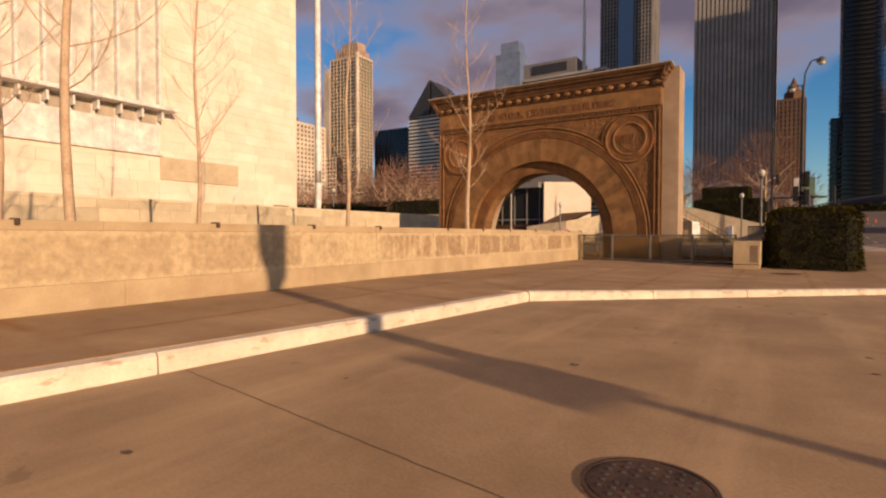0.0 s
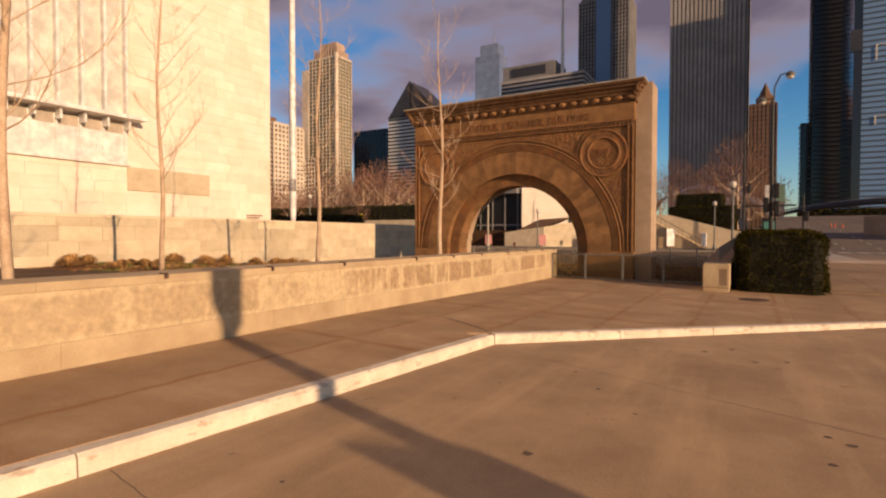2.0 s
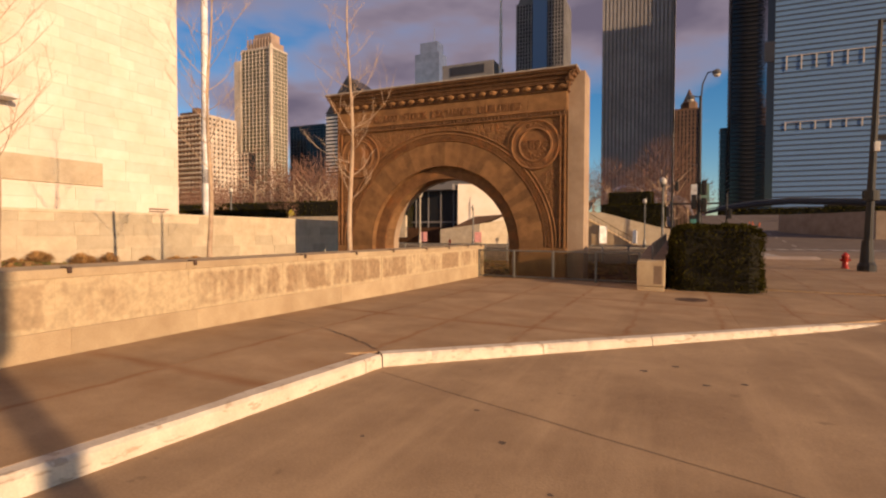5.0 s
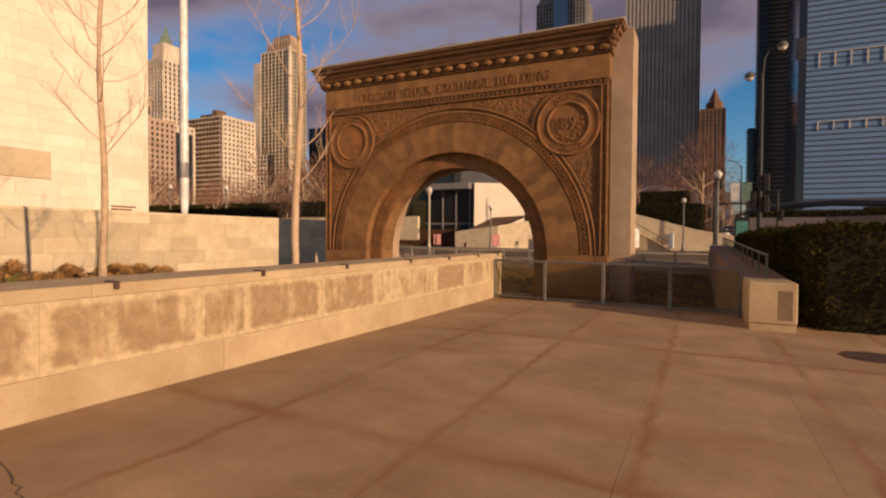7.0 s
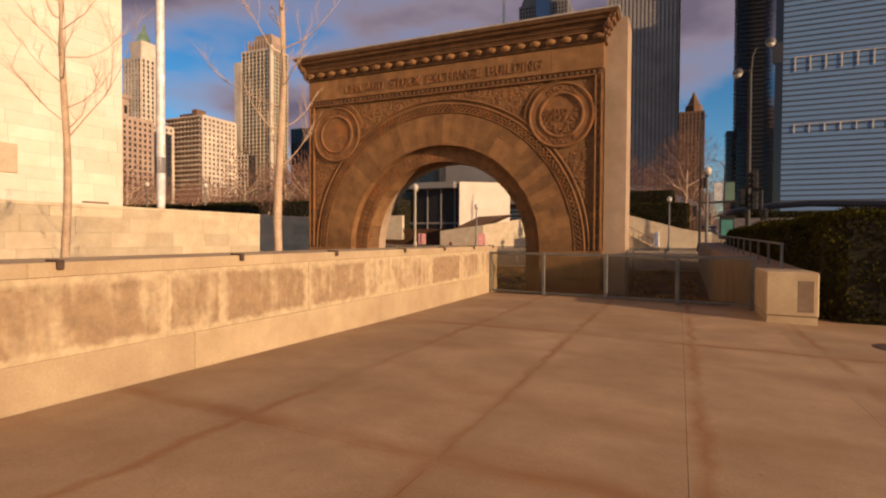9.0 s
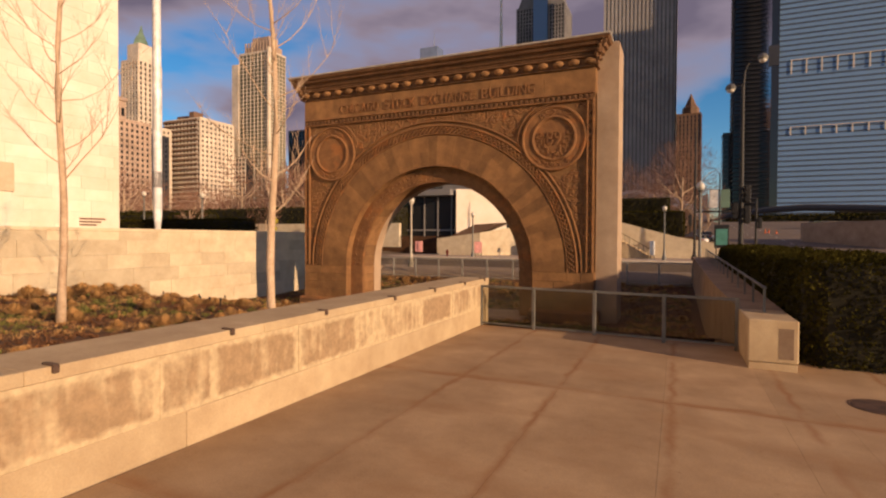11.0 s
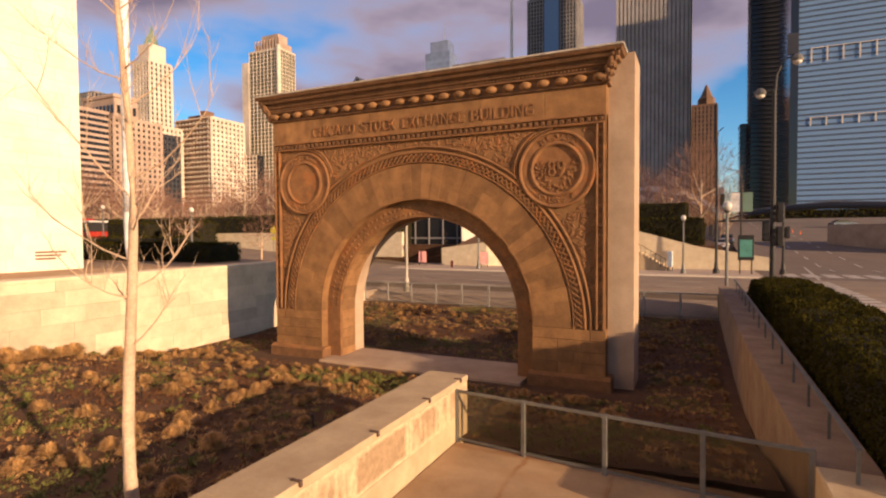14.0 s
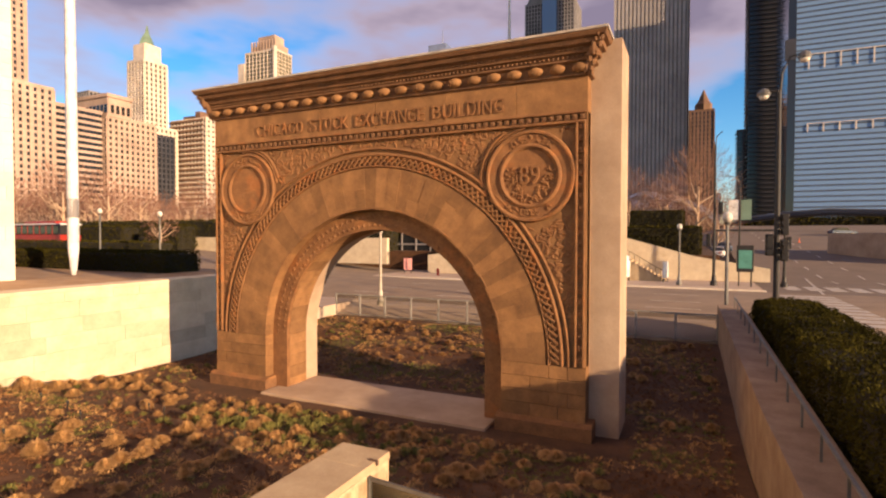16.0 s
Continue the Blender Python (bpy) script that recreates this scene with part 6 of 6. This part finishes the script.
# ---- pieces of pavement, kerb and walls ----
def slab_mesh(name, corners, mat, thick=0.05, gap=0.004):
    """A paving slab with a slightly dropped edge, from its plan corners."""
    n = len(corners)
    c = sum((Vector(p) for p in corners), Vector((0, 0))) / n
    v = []
    for lift, grow in ((-thick, gap), (-0.002, gap), (0.0, gap * 1.2)):
        for p in corners:
            d = Vector(p) - c
            q = c + d * (1 - grow / max(d.length, 0.02))
            v.append((q.x, q.y, paving_level(q.x, q.y) + lift))
    f = [tuple(range(2 * n, 3 * n))] + [(i + o, (i + 1) % n + o, (i + 1) % n + o + n, i + o + n) for o in (0, n) for i in range(n)]
    me = bpy.data.meshes.new(name)
    me.from_pydata(v, [], f)
    return mesh_of(me, name, mat)


def trim(pts, x_at, slope, y_at):
    """Keep what lies west of the line x = x_at + slope * (y - y_at)."""
    out = []
    for p, q in zip(pts, pts[1:] + pts[:1]):
        a, b = p[0] - x_at - slope * (p[1] - y_at), q[0] - x_at - slope * (q[1] - y_at)
        if a <= 0:
            out.append(p)
        if a * b < 0:
            t = a / (a - b)
            out.append((p[0] + t * (q[0] - p[0]), p[1] + t * (q[1] - p[1])))
    return out


def area(pts):
    return abs(sum(p[0] * q[1] - q[0] * p[1] for p, q in zip(pts, pts[1:] + pts[:1]))) / 2


rows_y = [20.2, 15.5, 10.98, 8.06, 3.6, -0.9, -5.4]
cols_x = [-6.58, -5.22, -3.76, -2.42, -1.12, -0.46, 0.86, 2.18, 3.5, 4.8]
for j in range(len(rows_y) - 1):
    y1, y0 = rows_y[j], rows_y[j + 1]
    for x0, x1 in zip(cols_x, cols_x[1:]):
        pts = [(x0, y0), (x1, y0), (x1, y1), (x0, y1)]
        pts = trim(pts, -3.695, 0.107, 8.05) if y1 < 8.1 else trim(pts, -3.66, 1.035, 8.358)
        if len(pts) > 2 and area(pts) > 0.004:
            piece("paving_slab", slab_mesh("paving_slab", pts, PAVING), pavement)
for j in range(9):           # slabs beside the hedge and along the avenue
    for i in range(4):
        y0, x0 = 20.6 + 2.2 * j, 2.2 + 1.45 * i
        if x0 < 8:
            piece("paving_slab", slab_mesh("paving_slab", [(x0, y0), (x0 + 1.45, y0), (x0 + 1.45, y0 + 2.2), (x0, y0 + 2.2)], PAVING), pavement)

# kerb stones: two runs that meet at an angle
def kerb_run(a, b, lengths, drop=False):
    a, b = Vector(a), Vector(b)
    d = (b - a).normalized()
    n = Vector((-d.y, d.x))
    s, total, k = 0.0, (b - a).length, 0
    while s < total - 0.05:
        e = min(s + lengths[k % len(lengths)], total)
        me_v = []
        cuts = max(2, int((e - s) / 0.08))
        chip = random.Random(int(s * 100) + 7)
        for c in range(cuts + 1):          # worn, chipped upper edge
            t = s + 0.006 + (e - s - 0.012) * c / cuts
            p = a + d * t
            fall = 0.05 * ramp(t, total - 2.4, total) if drop else 0.0
            top = paving_level(p.x - 0.2, p.y) * (1.0 if drop else 0.5) + 0.004 - fall
            bite = 0.012 * chip.random() + (0.03 * chip.random() if chip.random() < 0.13 else 0.0)
            for off, z in ((0.0, -0.32), (0.012 + bite * 0.5, top - 0.026 - bite), (0.038 + bite, top - 0.2 * bite), (0.215, top), (0.215, -0.32)):
                me_v.append((p.x + n.x * off, p.y + n.y * off, z))
        f = [(5 * c + i, 5 * c + i + 1, 5 * c + i + 6, 5 * c + i + 5) for c in range(cuts) for i in range(4)]
        f += [(4, 3, 2, 1, 0), tuple(5 * cuts + i for i in range(5))]
        me = bpy.data.meshes.new("kerb_stone")
        me.from_pydata(me_v, [], f)
        piece("kerb_stone", mesh_of(me, "kerb_stone", KERB), kerb)
        s, k = e, k + 1


kerb = thing("kerb", "chipped pale concrete kerb beside the driveway", "kerb", kind="structure")
kerb_run((-4.84, -4.45), (-3.5, 8.2), (2.9, 3.9, 5.6))
kerb_run((-3.5, 8.2), (3.9, 15.35), (2.3, 1.9, 2.6), True)

# low wall: two courses of stained blocks under a coping
rw = random.Random(31)
for z0, z1 in ((-0.02, 0.40), (0.402, 0.99)):
    y = -14.0
    while y < 20.7:
        ln = rw.uniform(1.3, 2.1) if z0 < 0.2 else rw.choice((1.5, 1.35, 0.6, 0.62, 1.05) if y > 8 else (1.8, 2.2, 2.0))
        e = min(y + ln, 20.75)
        piece("wall_block", mesh_of(boxes([(-6.66, -6.60 + rw.uniform(-0.004, 0.004), y + 0.0004, e - 0.0004, z0, z1)], 0.0015), "wall_block", PANEL_STONE if z0 > 0.2 else PALE_WALL), low_wall)
        y = e
y = -14.0
while y < 20.7:
    e = min(y + 2.44, 20.78)
    piece("coping", mesh_of(boxes([(-7.42, -6.598, y + 0.0006, e - 0.0006, 0.9905, 1.10)], 0.006), "coping", PALE_WALL), low_wall)
    y = e
# small iron clips set in the wall's edge
for y in (2.25, 4.55, 6.35, 8.1, 10.6, 12.35, 14.0, 15.9, 17.5, 19.1, 20.4):
    bm = boxes([(-6.72, -6.565, y - 0.025, y + 0.025, 1.098, 1.118), (-6.59, -6.562, y - 0.025, y + 0.025, 1.045, 1.112)], 0.008)
    solid("skate_stop", bm, IRON, "small dark iron clip on the wall edge", "clip", group="clips along the low wall")

# terrace wall: coursed blocks
rt = random.Random(77)
z = -1.4
while z < 2.2:
    h = 0.56
    y = 3.0 - rt.random()
    while y < 38.4:
        e = min(y + rt.uniform(1.0, 2.2), 38.5)
        piece("terrace_block", mesh_of(boxes([(-22.14, -22.07 + rt.uniform(-0.006, 0.006), y + 0.004, e - 0.004, z + 0.003, min(z + h, 2.3) - 0.003)]), "terrace_block", TERRACE_STONE), terrace_wall)
        y = e
    z += h
piece("terrace_coping", mesh_of(boxes([(-23.05, -22.05, -30, 38.52, 2.3, 2.42)], 0.01), "terrace_coping", TERRACE_STONE), terrace_wall)

# jagged crack across the pavement, from the kerb's bend to the wall
rc = random.Random(5)
pts = []
way = [Vector(p) for p in ((-3.75, 8.43), (-4.0, 8.62), (-4.45, 8.89), (-4.89, 9.11), (-5.17, 9.22), (-5.84, 9.41), (-6.58, 9.5))]
for k in range(61):
    i = min(5, k // 10)
    p = way[i].lerp(way[i + 1], k / 10 - i) + Vector((rc.uniform(-0.02, 0.02), rc.uniform(-0.022, 0.022)))
    w = rc.uniform(0.005, 0.02) * (1.0 if k < 38 else 0.4)
    z = paving_level(p.x, p.y) + 0.004
    pts += [(p.x - w * 0.5, p.y - w, z), (p.x + w * 0.5, p.y + w, z)]
me = bpy.data.meshes.new("crack")
me.from_pydata(pts, [], [(2 * k, 2 * k + 2, 2 * k + 3, 2 * k + 1) for k in range(60)])
piece("pavement_crack", mesh_of(me, "pavement_crack", SPOT), pavement)
